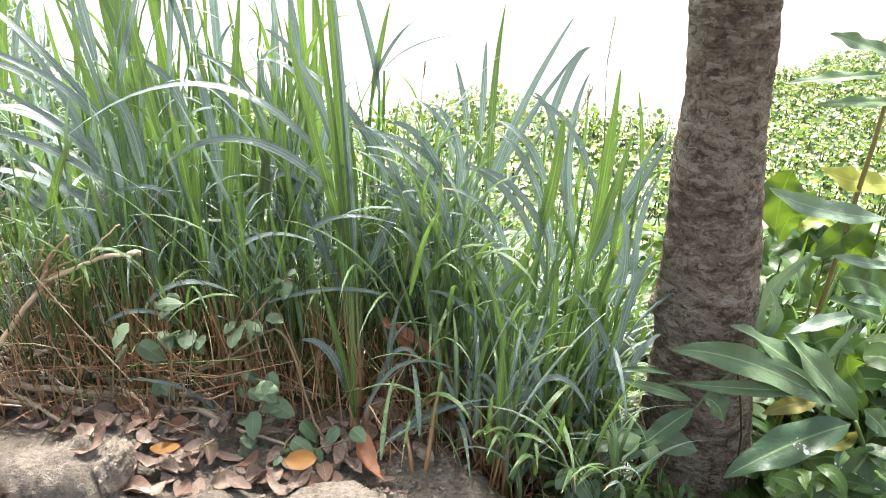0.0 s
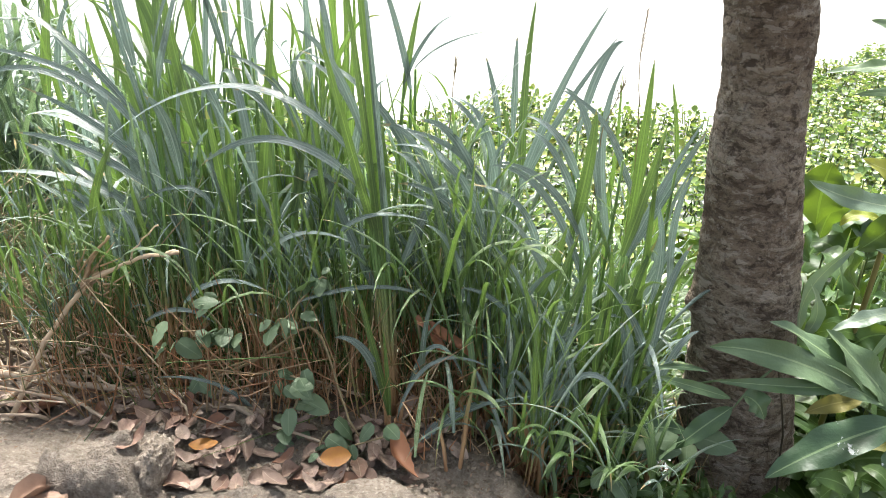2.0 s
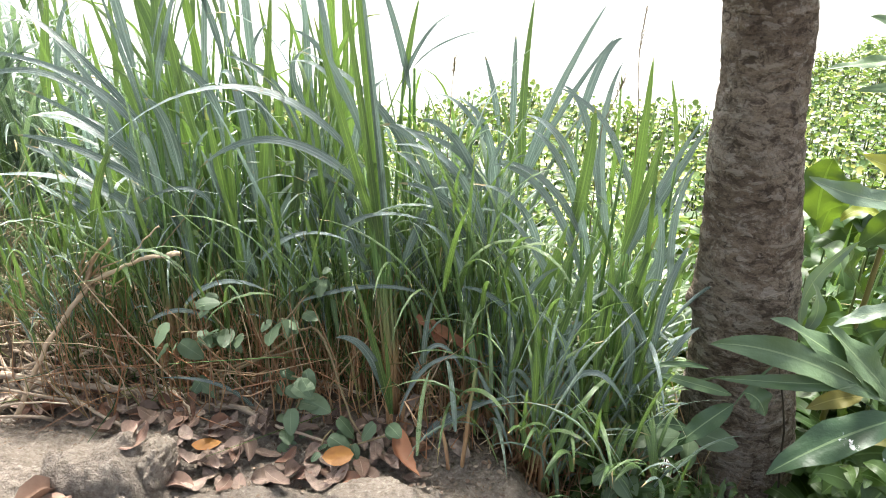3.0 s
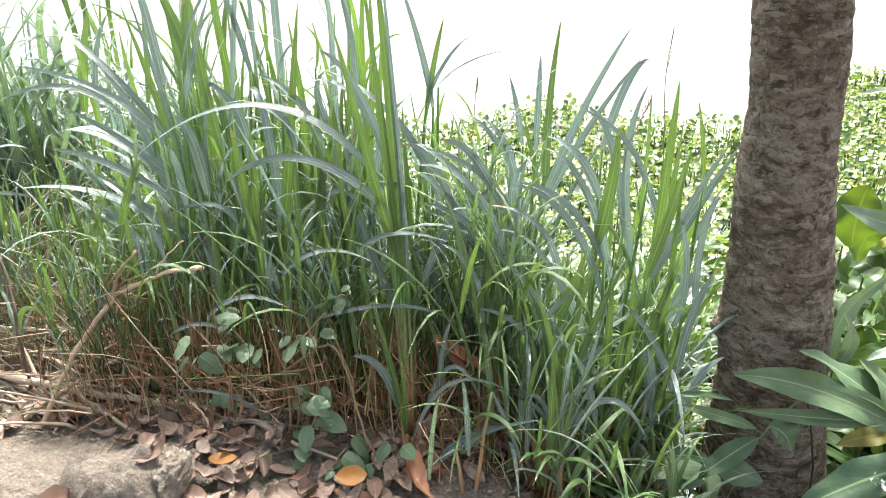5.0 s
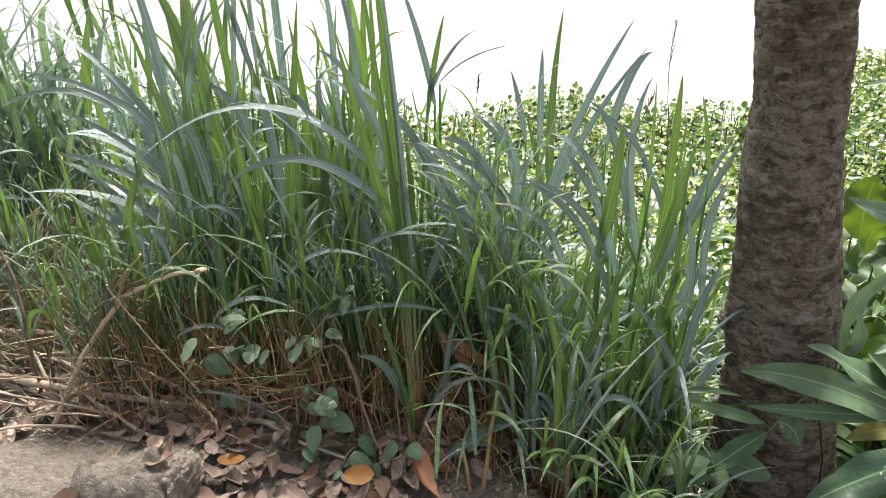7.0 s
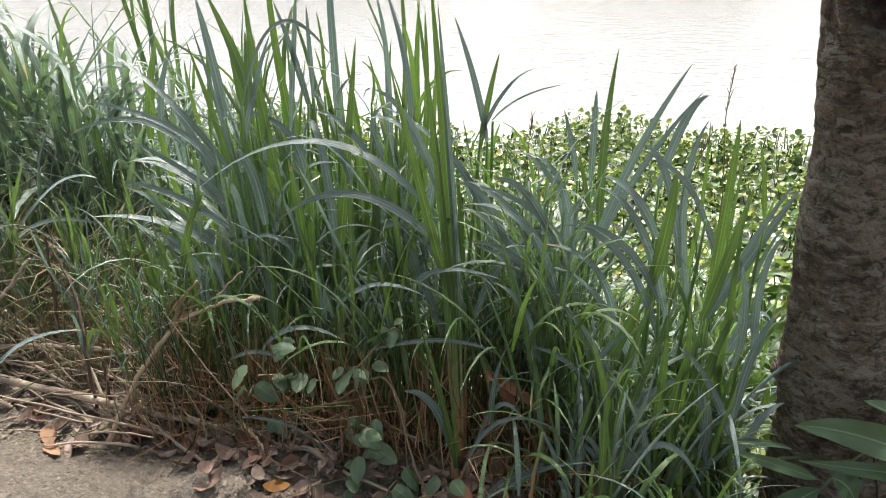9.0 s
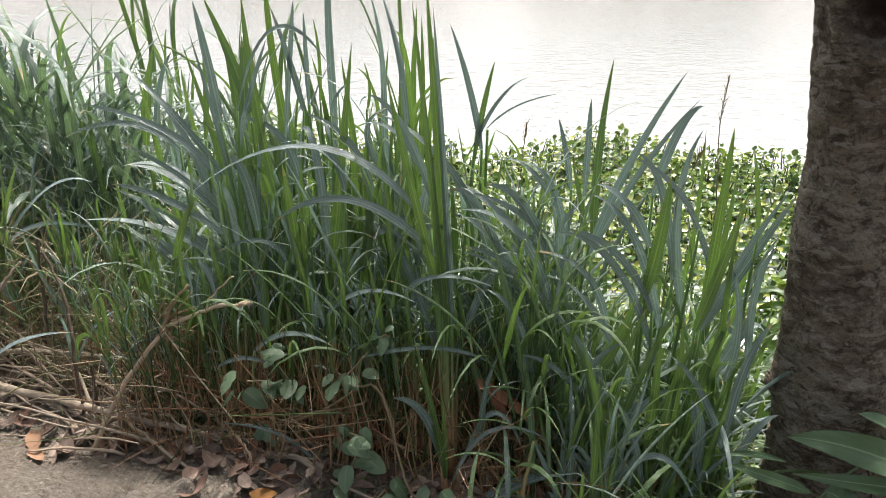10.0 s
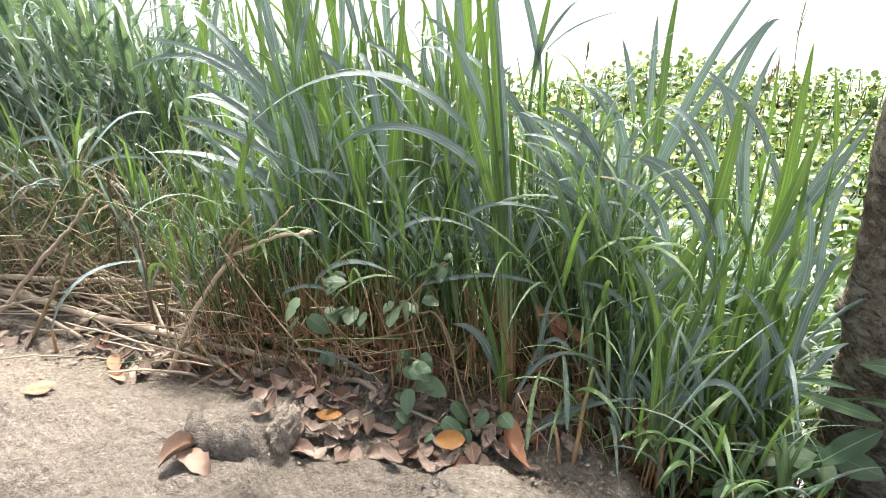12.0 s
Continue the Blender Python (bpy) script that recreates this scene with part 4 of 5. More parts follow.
hero_grass((-0.60, 1.63), [
    ((-0.64, 1.55, -0.01), (-0.70, 1.52, 0.18), (-0.91, 1.50, 0.16), 0.018, 0),
    ((-0.51, 1.65, 0.34), (-0.24, 1.62, 0.47), (-0.10, 1.60, 0.39), 0.020, 0),
    ((-0.62, 1.70, 0.45), (-0.50, 1.69, 0.60), (-0.34, 1.68, 0.52), 0.024, 0),
    ((-0.70, 1.75, 0.35), (-0.70, 1.76, 0.52), (-0.75, 1.78, 0.69), 0.031, 1),
    ((-0.56, 1.85, 0.52), (-0.51, 1.88, 0.66), (-0.55, 1.90, 0.81), 0.043, 1),
    ((-0.56, 1.85, 0.48), (-0.54, 1.88, 0.67), (-0.49, 1.90, 0.83), 0.043, 1),
    ((-0.61, 1.90, 0.76), (-0.62, 1.90, 0.91), (-0.71, 1.90, 0.89), 0.031, 0),
])
hero_grass((-0.34, 1.76), [
    ((-0.38, 1.70, 0.55), (-0.29, 1.68, 0.65), (-0.12, 1.65, 0.61), 0.023, 0),
    ((-0.41, 1.80, 0.44), (-0.47, 1.82, 0.63), (-0.46, 1.85, 0.83), 0.026, 1),
    ((-0.29, 1.85, 0.63), (-0.38, 1.82, 1.06), (-0.49, 1.80, 1.08), 0.035, 0),
    ((-0.31, 1.85, 0.73), (-0.40, 1.85, 1.04), (-0.54, 1.85, 0.98), 0.027, 0),
    ((-0.50, 1.95, 0.80), (-0.60, 1.95, 0.97), (-0.47, 1.95, 1.01), 0.031, 0),
    ((-0.23, 2.00, 0.85), (-0.21, 2.02, 1.01), (-0.18, 2.05, 1.13), 0.029, 1),
    ((-0.23, 2.00, 0.89), (-0.16, 2.02, 1.08), (-0.06, 2.05, 1.09), 0.019, 0),
])
hero_grass((-0.73, 1.78), [
    ((-0.73, 1.90, 0.71), (-0.79, 1.88, 0.85), (-0.62, 1.85, 0.85), 0.029, 0),
])
hero_grass((-0.59, 1.98), [
    ((-0.59, 2.10, 0.95), (-0.56, 2.10, 1.04), (-0.59, 2.10, 1.11), 0.014, 1),
])
hero_grass((-0.04, 1.31), [
    ((-0.08, 1.42, 0.09), (0.00, 1.42, 0.19), (0.14, 1.42, 0.22), 0.021, 0),
    ((0.01, 1.45, 0.28), (0.08, 1.43, 0.15), (0.12, 1.40, -0.00), 0.018, 0),
])
hero_grass((0.17, 1.47), [
    ((0.22, 1.48, 0.09), (0.15, 1.48, 0.20), (0.09, 1.48, 0.25), 0.025, 0),
    ((0.23, 1.55, 0.11), (0.22, 1.55, 0.30), (0.28, 1.55, 0.38), 0.023, 0),
    ((0.19, 1.58, 0.27), (0.16, 1.58, 0.43), (0.10, 1.58, 0.53), 0.023, 0),
    ((0.19, 1.60, 0.31), (0.13, 1.59, 0.49), (0.04, 1.58, 0.59), 0.034, 0),
    ((0.15, 1.60, 0.28), (0.06, 1.59, 0.45), (-0.04, 1.58, 0.45), 0.025, 0),
    ((0.17, 1.60, 0.43), (0.20, 1.61, 0.46), (0.24, 1.62, 0.63), 0.045, 1),
    ((0.06, 1.70, 0.48), (-0.09, 1.68, 0.72), (-0.21, 1.65, 0.72), 0.034, 0),
])
hero_grass((0.02, 1.69), [
    ((0.03, 1.70, 0.35), (0.02, 1.73, 0.51), (-0.02, 1.75, 0.65), 0.029, 1),
    ((-0.06, 1.75, 0.57), (-0.14, 1.73, 0.75), (-0.24, 1.70, 0.80), 0.029, 0),
    ((0.01, 1.80, 0.64), (-0.07, 1.77, 0.87), (-0.16, 1.75, 0.86), 0.041, 0),
    ((-0.02, 1.80, 0.64), (-0.16, 1.77, 0.83), (-0.23, 1.75, 0.85), 0.035, 0),
    ((0.06, 1.80, 0.57), (-0.00, 1.80, 0.73), (0.09, 1.80, 0.81), 0.027, 0),
    ((0.03, 1.90, 0.74), (-0.06, 1.88, 0.91), (-0.13, 1.85, 0.90), 0.025, 0),
    ((0.12, 1.90, 0.63), (0.08, 1.93, 0.81), (0.06, 1.95, 0.87), 0.022, 1),
])
hero_grass((-0.21, 1.90), [
    ((-0.21, 2.00, 0.88), (-0.24, 2.02, 1.06), (-0.31, 2.05, 1.23), 0.030, 0),
    ((-0.20, 2.05, 0.93), (-0.13, 2.08, 1.01), (0.01, 2.10, 1.03), 0.012, 0),
])
hero_grass((0.08, 1.88), [
    ((0.10, 2.00, 0.75), (0.10, 2.02, 0.95), (0.10, 2.05, 1.03), 0.029, 0),
    ((0.06, 2.00, 0.77), (0.04, 2.02, 0.89), (0.01, 2.05, 0.97), 0.027, 0),
])
hero_grass((0.39, 1.53), [
    ((0.43, 1.55, 0.16), (0.45, 1.55, 0.29), (0.41, 1.55, 0.38), 0.040, 0),
    ((0.31, 1.58, 0.19), (0.32, 1.60, 0.35), (0.31, 1.62, 0.56), 0.036, 1),
    ((0.36, 1.58, 0.21), (0.38, 1.60, 0.41), (0.36, 1.62, 0.58), 0.032, 1),
    ((0.41, 1.70, 0.50), (0.46, 1.73, 0.69), (0.49, 1.75, 0.87), 0.042, 1),
    ((0.51, 1.70, 0.35), (0.55, 1.73, 0.52), (0.48, 1.75, 0.69), 0.033, 0),
    ((0.43, 1.72, 0.49), (0.50, 1.76, 0.70), (0.60, 1.80, 0.87), 0.029, 0),
    ((0.30, 1.75, 0.52), (0.20, 1.73, 0.75), (0.05, 1.70, 0.77), 0.035, 0),
])
hero_grass((0.31, 1.72), [
    ((0.27, 1.75, 0.54), (0.31, 1.77, 0.76), (0.31, 1.80, 0.89), 0.053, 1),
    ((0.28, 1.80, 0.69), (0.21, 1.77, 0.86), (0.12, 1.75, 0.88), 0.043, 0),
    ((0.41, 1.85, 0.73), (0.33, 1.82, 0.89), (0.21, 1.80, 0.94), 0.028, 0),
    ((0.29, 1.95, 0.78), (0.34, 1.98, 1.03), (0.40, 2.00, 1.03), 0.037, 0),
])
hero_grass((0.56, 1.73), [
    ((0.56, 1.85, 0.72), (0.54, 1.85, 0.86), (0.51, 1.85, 0.96), 0.020, 1),
])

protos = [grass_prototype(500 + i, i < 7) for i in range(14)]


def stand(count, spots, low, high, seed, kinds=14):
    """Copies of the clumps over a stretch of the bank."""
    r = random.Random(seed)
    for i in range(count):
        x, y = spots(r)
        s = r.uniform(low, high) * (0.74 + 0.30 * smoothstep(0.1, -0.9, x) + 0.16 * smoothstep(0.1, 0.4, x))
        m = Matrix.LocRotScale((x, y, ground_z(x, y) - 0.02), Euler((r.uniform(-0.08, 0.08), r.uniform(-0.08, 0.08), r.uniform(0, 6.3))), (s, s, s * r.uniform(1.1, 1.35)))
        copy_thing(r.choice(protos[:kinds]), m)


def main_spots(r):
    x = r.uniform(-1.5, 0.62)
    return x, r.uniform(1.90, 2.55) + 0.5 * smoothstep(-0.7, -1.15, x)


def tall_spots(r):
    return r.uniform(-1.15, -0.55), r.uniform(2.2, 2.6)


def front_spots(r):
    return r.uniform(-1.4, -0.45), r.uniform(1.62, 1.85)


def behind_tree_spots(r):
    return r.uniform(0.95, 1.75), r.uniform(1.85, 2.4)


def mid_right_spots(r):
    return r.uniform(-0.1, 0.58), r.uniform(1.75, 2.15)


def right_spots(r):
    return r.uniform(-0.08, 0.54), r.uniform(1.42, 1.85)


def low_spots(r):
    return r.uniform(-2.8, -0.95), r.uniform(1.85, 2.4)


def left_spots(r):
    x = r.uniform(-4.2, -1.45)
    return x, r.uniform(2.35, 3.3)


def far_left_spots(r):
    return r.uniform(-5.0, -2.2), r.uniform(2.6, 4.2)


stand(50, main_spots, 0.8, 1.1, 21)
stand(18, left_spots, 0.75, 1.1, 22)
stand(14, far_left_spots, 1.1, 1.6, 23)
stand(10, front_spots, 0.32, 0.5, 28, 7)
stand(28, mid_right_spots, 0.82, 1.0, 126)
stand(6, tall_spots, 1.1, 1.25, 29)
stand(10, behind_tree_spots, 0.8, 1.0, 27)
stand(17, right_spots, 0.45, 0.68, 24, 7)
stand(18, low_spots, 0.35, 0.62, 25)
for i, p in enumerate(protos):
    p.matrix_basis = pose(-1.3 + 0.14 * i, 2.3 + 0.05 * (i % 3), ground_z(-1.3 + 0.14 * i, 2.3 + 0.05 * (i % 3)) - 0.02, 0, 0, i * 50)

def dead_leaf_bunch(blades):
    """Withered rust-brown leaves caught among the canes."""
    o = Vector(blades[0][0])
    o.z = ground_z(o.x, o.y)
    t = thing("dead_leaf_bunch", "bunch of withered rust-brown leaves hanging among the canes", "dead leaves", "", pose(*o))
    top = Vector(blades[0][0])
    v, f = tube([p - o for p in smooth_line([o, (o + top) / 2 + Vector((0.01, 0, 0)), top], 6, 0.002, 3)], [0.004] * 6, 6)
    part("cane", mesh_of("cane", v, f, M_VINESTEM), t)
    for i, (a, b, c) in enumerate(blades):
        line = [p - o for p in bezier(top.lerp(Vector(a), 0.6), b, c, 11)]
        v, f, uv = ribbon(line, 0.026, blade_width, 0.5, None, 0.8 * (-1) ** i, 0.25, 500 + i, Vector((0.2, -0.7, 0.7)))
        part("leaf", mesh_of("dead_leaf", v, f, M_RUST, uv), t)


dead_leaf_bunch([
    ((-0.16, 1.66, 0.28), (-0.06, 1.63, 0.25), (0.04, 1.60, 0.16)),
    ((-0.12, 1.66, 0.29), (-0.02, 1.64, 0.21), (0.02, 1.62, 0.21)),
    ((-0.13, 1.64, 0.25), (-0.08, 1.62, 0.23), (-0.04, 1.60, 0.15)),
    ((-0.17, 1.66, 0.31), (-0.10, 1.64, 0.26), (-0.09, 1.62, 0.19)),
])


def flower_stalk(points, seed):
    """A bare grass stalk with a thin seed head."""
    foot = Vector((points[0][0], points[0][1], ground_z(*points[0][:2]) - 0.01))
    t = thing("grass_stalk", "thin dry grass stalk with a wispy seed head", "grass", "seed stalks over the grass", pose(*foot))
    line = smooth_line([foot] + [Vector(p) for p in points], 16, 0.002, seed)
    v, f = tube([p - foot for p in line], [0.0022 - 0.00008 * k for k in range(16)], 5)
    part("stalk", mesh_of("stalk", v, f, M_VINESTEM), t)
    r = random.Random(seed)
    for k in range(14):
        a = line[-1].lerp(line[-4], k / 14) - foot
        d = Vector((r.uniform(-0.012, 0.012), r.uniform(-0.012, 0.012), r.uniform(0.008, 0.03)))
        v, f = tube([a, a + d], [0.0014, 0.0005], 4)
        part("spikelet", mesh_of("spikelet", v, f, M_VINESTEM), t)


flower_stalk([(0.46, 1.90, 0.51), (0.45, 1.90, 0.81), (0.43, 1.90, 0.97), (0.43, 1.90, 1.13)], 300)
flower_stalk([(0.35, 1.90, 0.67), (0.36, 1.90, 0.83), (0.40, 1.90, 0.94)], 301)
flower_stalk([(-0.09, 1.90, 0.66), (-0.08, 1.90, 0.88), (-0.07, 1.90, 0.99)], 302)


def far_bank_spots(r):
    x, y = r.uniform(-5.2, -2.0), r.uniform(2.35, 3.9)
    return x + (0.25 * (y - 2.3) if x > -2.5 else 0), y


def thicket(count, seed, spot, rise, long, wide, material, label):
    """Arching blades beyond counting, scattered over a stretch of the bank."""
    r = random.Random(seed)
    verts, faces, uvs = [], [], []
    for i in range(count):
        x, y = spot(r)
        z = ground_z(x, y) + r.uniform(*rise)
        L, w, az = r.uniform(*long), r.uniform(*wide), r.uniform(0, 6.3)
        e0, droop = r.uniform(1.0, 1.5), (r.uniform(0.1, 0.9) if r.random() < 0.35 else r.uniform(1.2, 3.0))
        p, pts = Vector((x, y, z)), []
        for k in range(10):
            pts.append(p.copy())
            e = e0 - droop * ((k + 0.5) / 10) ** 1.7
            p += Vector((math.cos(e) * math.cos(az), math.cos(e) * math.sin(az), math.sin(e))) * (L / 9)
        v, f, uv = ribbon(pts, w, blade_width, 0.3, Vector((-math.sin(az), math.cos(az), 0)), r.uniform(-0.8, 0.8), 0.1, i)
        b = len(verts)
        verts += v
        uvs += uv
        faces += [tuple(b + q for q in g) for g in f]
    ob = new("tall_grass_thicket", mesh_of("tall_grass_thicket", verts, faces, material, uvs))
    tagged(ob, label, "grass", "", "stuff")


thicket(3600, 88, far_bank_spots, (0.15, 1.15), (0.5, 1.0), (0.02, 0.036), M_THICKET, "thick stand of tall green grass farther along the bank")
thicket(330, 89, lambda r: (r.uniform(-1.3, 0.62), r.uniform(1.85, 2.4)), (0.2, 0.62), (0.3, 0.6), (0.008, 0.019), M_THICKET, "thin arching grass leaves between the tall clumps")
thicket(330, 95, lambda r: (r.uniform(-0.1, 0.56), r.uniform(1.8, 2.25)), (0.45, 0.82), (0.3, 0.56), (0.010, 0.024), M_THICKET, "arching grass leaves over the water plants")
thicket(80, 93, lambda r: (r.uniform(-0.08, 0.56), r.uniform(1.30, 1.62)), (0.0, 0.28), (0.18, 0.42), (0.008, 0.020), M_FRESH, "low green grass leaves at the foot of the bank")
thicket(36, 94, lambda r: (r.uniform(-0.15, 0.55), r.uniform(1.28, 1.6)), (0.0, 0.26), (0.2, 0.45), (0.008, 0.018), M_THICKET, "low grey-green grass leaves at the foot of the bank")
thicket(140, 90, lambda r: (r.uniform(-0.1, 0.52), r.uniform(1.55, 1.95)), (0.25, 0.68), (0.25, 0.5), (0.008, 0.018), M_FRESH, "thin arching grass leaves by the tree")
thicket(200, 91, lambda r: (r.uniform(-1.2, 0.6), r.uniform(1.6, 2.2)), (0.1, 0.45), (0.25, 0.55), (0.009, 0.02), M_FRESH, "thin bright green grass leaves low in the stand")



def thatch(name, count, spots, low, high, seed, label, fallen=0.3, material=M_THATCH):
    """Dry stalks and dead leaves about the feet of the grass."""
    r = random.Random(seed)
    verts, faces = [], []
    for _ in range(count):
        x, y = spots(r)
        h = r.uniform(low, high)
        flat = r.random() < fallen
        lean = r.uniform(0.6, 1.5) if flat else r.gauss(0, 0.22)
        az = r.uniform(0, 6.3)
        d = Vector((math.cos(az) * math.sin(lean), math.sin(az) * math.sin(lean), math.cos(lean)))
        a = Vector((x, y, ground_z(x, y) - 0.01 + (r.uniform(0, 0.18 if fallen < 0.5 else 0.45) if flat else 0)))
        c = a + d * h
        b = (a + c) / 2 + Vector((r.gauss(0, 0.03), r.gauss(0, 0.03), r.uniform(-0.01, 0.03)))
        w = r.uniform(0.0011, 0.0032)
        k = len(verts)
        side = d.cross(Vector((0, -0.8, 0.6))).normalized() * w
        up = side.cross(d)
        for p, q in ((a, 1.0), (b, 0.85), (c, 0.35)):
            verts += [p + side * q, p - side * q * 0.5 + up * q * 0.8, p - side * q * 0.5 - up * q * 0.8]
        for g in (0, 3):
            faces += [(k + g + j, k + g + (j + 1) % 3, k + g + 3 + (j + 1) % 3, k + g + 3 + j) for j in range(3)]
    ob = new(name, mesh_of(name, verts, faces, material))
    tagged(ob, label, "dry grass", "", "stuff")


thatch("dry_grass", 2000, lambda r: (r.uniform(-1.35, 0.75), r.uniform(1.5, 2.1)), 0.08, 0.46, 31, "brown dry grass stalks standing under the green grass")
thatch("grass_stalks", 950, lambda r: (r.uniform(-1.3, 0.68), r.uniform(1.6, 2.3)), 0.25, 0.62, 36, "thin green grass stalks crowded under the blades", 0.08, M_GREENSTALK)
thatch("dry_grass", 420, lambda r: (r.uniform(-0.15, 0.7), r.uniform(1.42, 1.75)), 0.05, 0.26, 33, "sparse dry grass stalks at the edge of the bank", 0.12)
thatch("dry_grass", 1700, lambda r: (r.uniform(-4.0, -1.1), r.uniform(1.75, 2.9)), 0.1, 0.5, 32, "tangle of dry brown grass stalks under the tall grass", 0.3, M_TANGLE)

thatch("dry_grass", 1000, lambda r: (r.uniform(-3.2, -1.55), r.uniform(1.95, 2.5)), 0.2, 0.58, 34, "tall tangle of dry brown stalks in front of the far grass", 0.6, M_TANGLE)
thatch("dry_grass", 700, lambda r: (r.uniform(-2.9, -0.95), r.uniform(1.68, 2.1)), 0.12, 0.36, 35, "tan tangle of fallen dry stalks about the dead branches", 0.7, M_TANGLE)

# ---- broad-leaved plants by the trunk ----


def broad_plant(name, label, root, stem_to, leaves, material, stem_material, fold=0.25, thick=0.011, profile=broad_width):
    x, y = root
    z = ground_z(x, y) - 0.02
    o = Vector((x, y, z))
    t = thing(name, label, "plant", "broad-leaved plants by the tree", pose(x, y, z))
    line = smooth_line([o, (o + Vector(stem_to)) / 2 + Vector((0.02, 0.01, 0.03)), Vector(stem_to)], 8, 0.003, 1)
    v, f = tube([p - o for p in line], [thick * (1 - 0.07 * k) for k in range(8)], 8)
    part("stem", mesh_of("stem", v, f, stem_material), t)
    for i, (a, b, c, w) in enumerate(leaves):
        pts = [p - o for p in bezier(a, b, c, 15)]
        face = Vector((0.25 * math.sin(i * 2.1), -0.55, 0.8))
        v, f, uv = ribbon(pts, w * 0.78, profile, fold, None, 0.45 * (-1) ** i, 0.32, 60 + i, face, 5 if profile is heart_width or thick < 0.01 else 7)
        part("leaf", mesh_of("leaf", v, f, M_BLOTCHED if w > 0.12 and material is M_GINGER else material, uv), t)


M_TWIG = plain_material("dark_twig", (0.08, 0.065, 0.045), (0.05, 0.045, 0.03), 30, 0.6)
M_CANESTALK = plain_material("cane_stalk", (0.26, 0.21, 0.08), (0.16, 0.15, 0.05), 12, 0.45)
M_STALK = plain_material("green_stalk", (0.10, 0.17, 0.05), (0.16, 0.18, 0.07), 30, 0.5)
broad_plant("broadleaf_plant", "grey-green broad-leaved plant with long pointed leaves blotched white", (1.30, 1.42), (1.15, 1.45, 0.17), [
    ((1.09, 1.46, 0.21), (0.79, 1.45, 0.40), (0.60, 1.44, 0.39), 0.106),
    ((1.15, 1.48, 0.16), (0.89, 1.50, 0.39), (0.77, 1.52, 0.42), 0.098),
    ((1.00, 1.45, 0.27), (0.85, 1.44, 0.27), (0.62, 1.42, 0.30), 0.054),
    ((1.13, 1.44, 0.17), (0.96, 1.41, 0.13), (0.80, 1.38, 0.01), 0.131),
    ((1.20, 1.42, 0.11), (1.16, 1.39, 0.04), (1.05, 1.36, -0.15), 0.200),
    ((1.18, 1.48, 0.15), (1.03, 1.51, 0.30), (0.93, 1.54, 0.39), 0.119),
    ((1.25, 1.46, 0.13), (1.20, 1.45, 0.18), (1.15, 1.44, 0.22), 0.095),
], M_GINGER, M_STALK)
broad_plant("broadleaf_plant", "low plant with yellowing brown-edged leaves by the trunk", (1.22, 1.50), (1.18, 1.50, 0.08), [
    ((1.06, 1.50, 0.19), (0.99, 1.50, 0.19), (0.92, 1.50, 0.14), 0.067),
    ((1.19, 1.48, 0.11), (1.16, 1.48, 0.05), (1.09, 1.47, 0.05), 0.057),
], M_FADED, M_STALK, 0.25, 0.006)
broad_plant("seedling", "small dark-leaved seedling growing against the tree trunk", (0.95, 1.52), (0.81, 1.50, 0.30), [
    ((0.69, 1.45, 0.22), (0.60, 1.45, 0.25), (0.48, 1.44, 0.29), 0.041),
    ((0.70, 1.45, 0.19), (0.63, 1.44, 0.13), (0.56, 1.42, 0.06), 0.074),
    ((0.72, 1.45, 0.23), (0.76, 1.44, 0.23), (0.78, 1.43, 0.17), 0.089),
    ((0.80, 1.48, 0.31), (0.74, 1.47, 0.25), (0.70, 1.45, 0.18), 0.010),
], M_GINGER, M_TWIG, 0.25, 0.004)
broad_plant("seedling", "pale grey-green seedling leaf at the foot of the trunk", (0.60, 1.50), (0.62, 1.50, 0.04), [
    ((0.62, 1.50, 0.05), (0.50, 1.48, 0.12), (0.39, 1.46, 0.01), 0.059),
    ((0.62, 1.48, 0.04), (0.53, 1.46, 0.02), (0.47, 1.44, -0.04), 0.052),
    ((0.63, 1.48, 0.28), (0.53, 1.48, 0.31), (0.45, 1.47, 0.28), 0.020),
], M_GINGER, M_STALK, 0.25, 0.004)
broad_plant("broadleaf_plant", "tall cane-stemmed plant with drooping slate-green leaves", (1.16, 1.80), (1.10, 1.72, 1.04), [
    ((1.11, 1.72, 1.09), (0.96, 1.69, 1.13), (0.88, 1.66, 1.15), 0.056),
    ((1.08, 1.72, 1.05), (0.92, 1.69, 1.04), (0.81, 1.66, 1.03), 0.045),
    ((1.15, 1.72, 0.98), (1.02, 1.69, 0.99), (0.89, 1.66, 0.98), 0.039),
], M_GINGER, M_CANESTALK)
broad_plant("broadleaf_plant", "plant with a large yellowing leaf behind the tree", (1.35, 1.85), (1.25, 1.80, 0.72), [
    ((1.26, 1.80, 0.73), (1.12, 1.76, 0.73), (0.99, 1.72, 0.80), 0.092),
    ((1.14, 1.80, 0.59), (1.05, 1.80, 0.63), (1.03, 1.80, 0.57), 0.047),
], M_YELLOW, M_STALK, 0.25, 0.006)
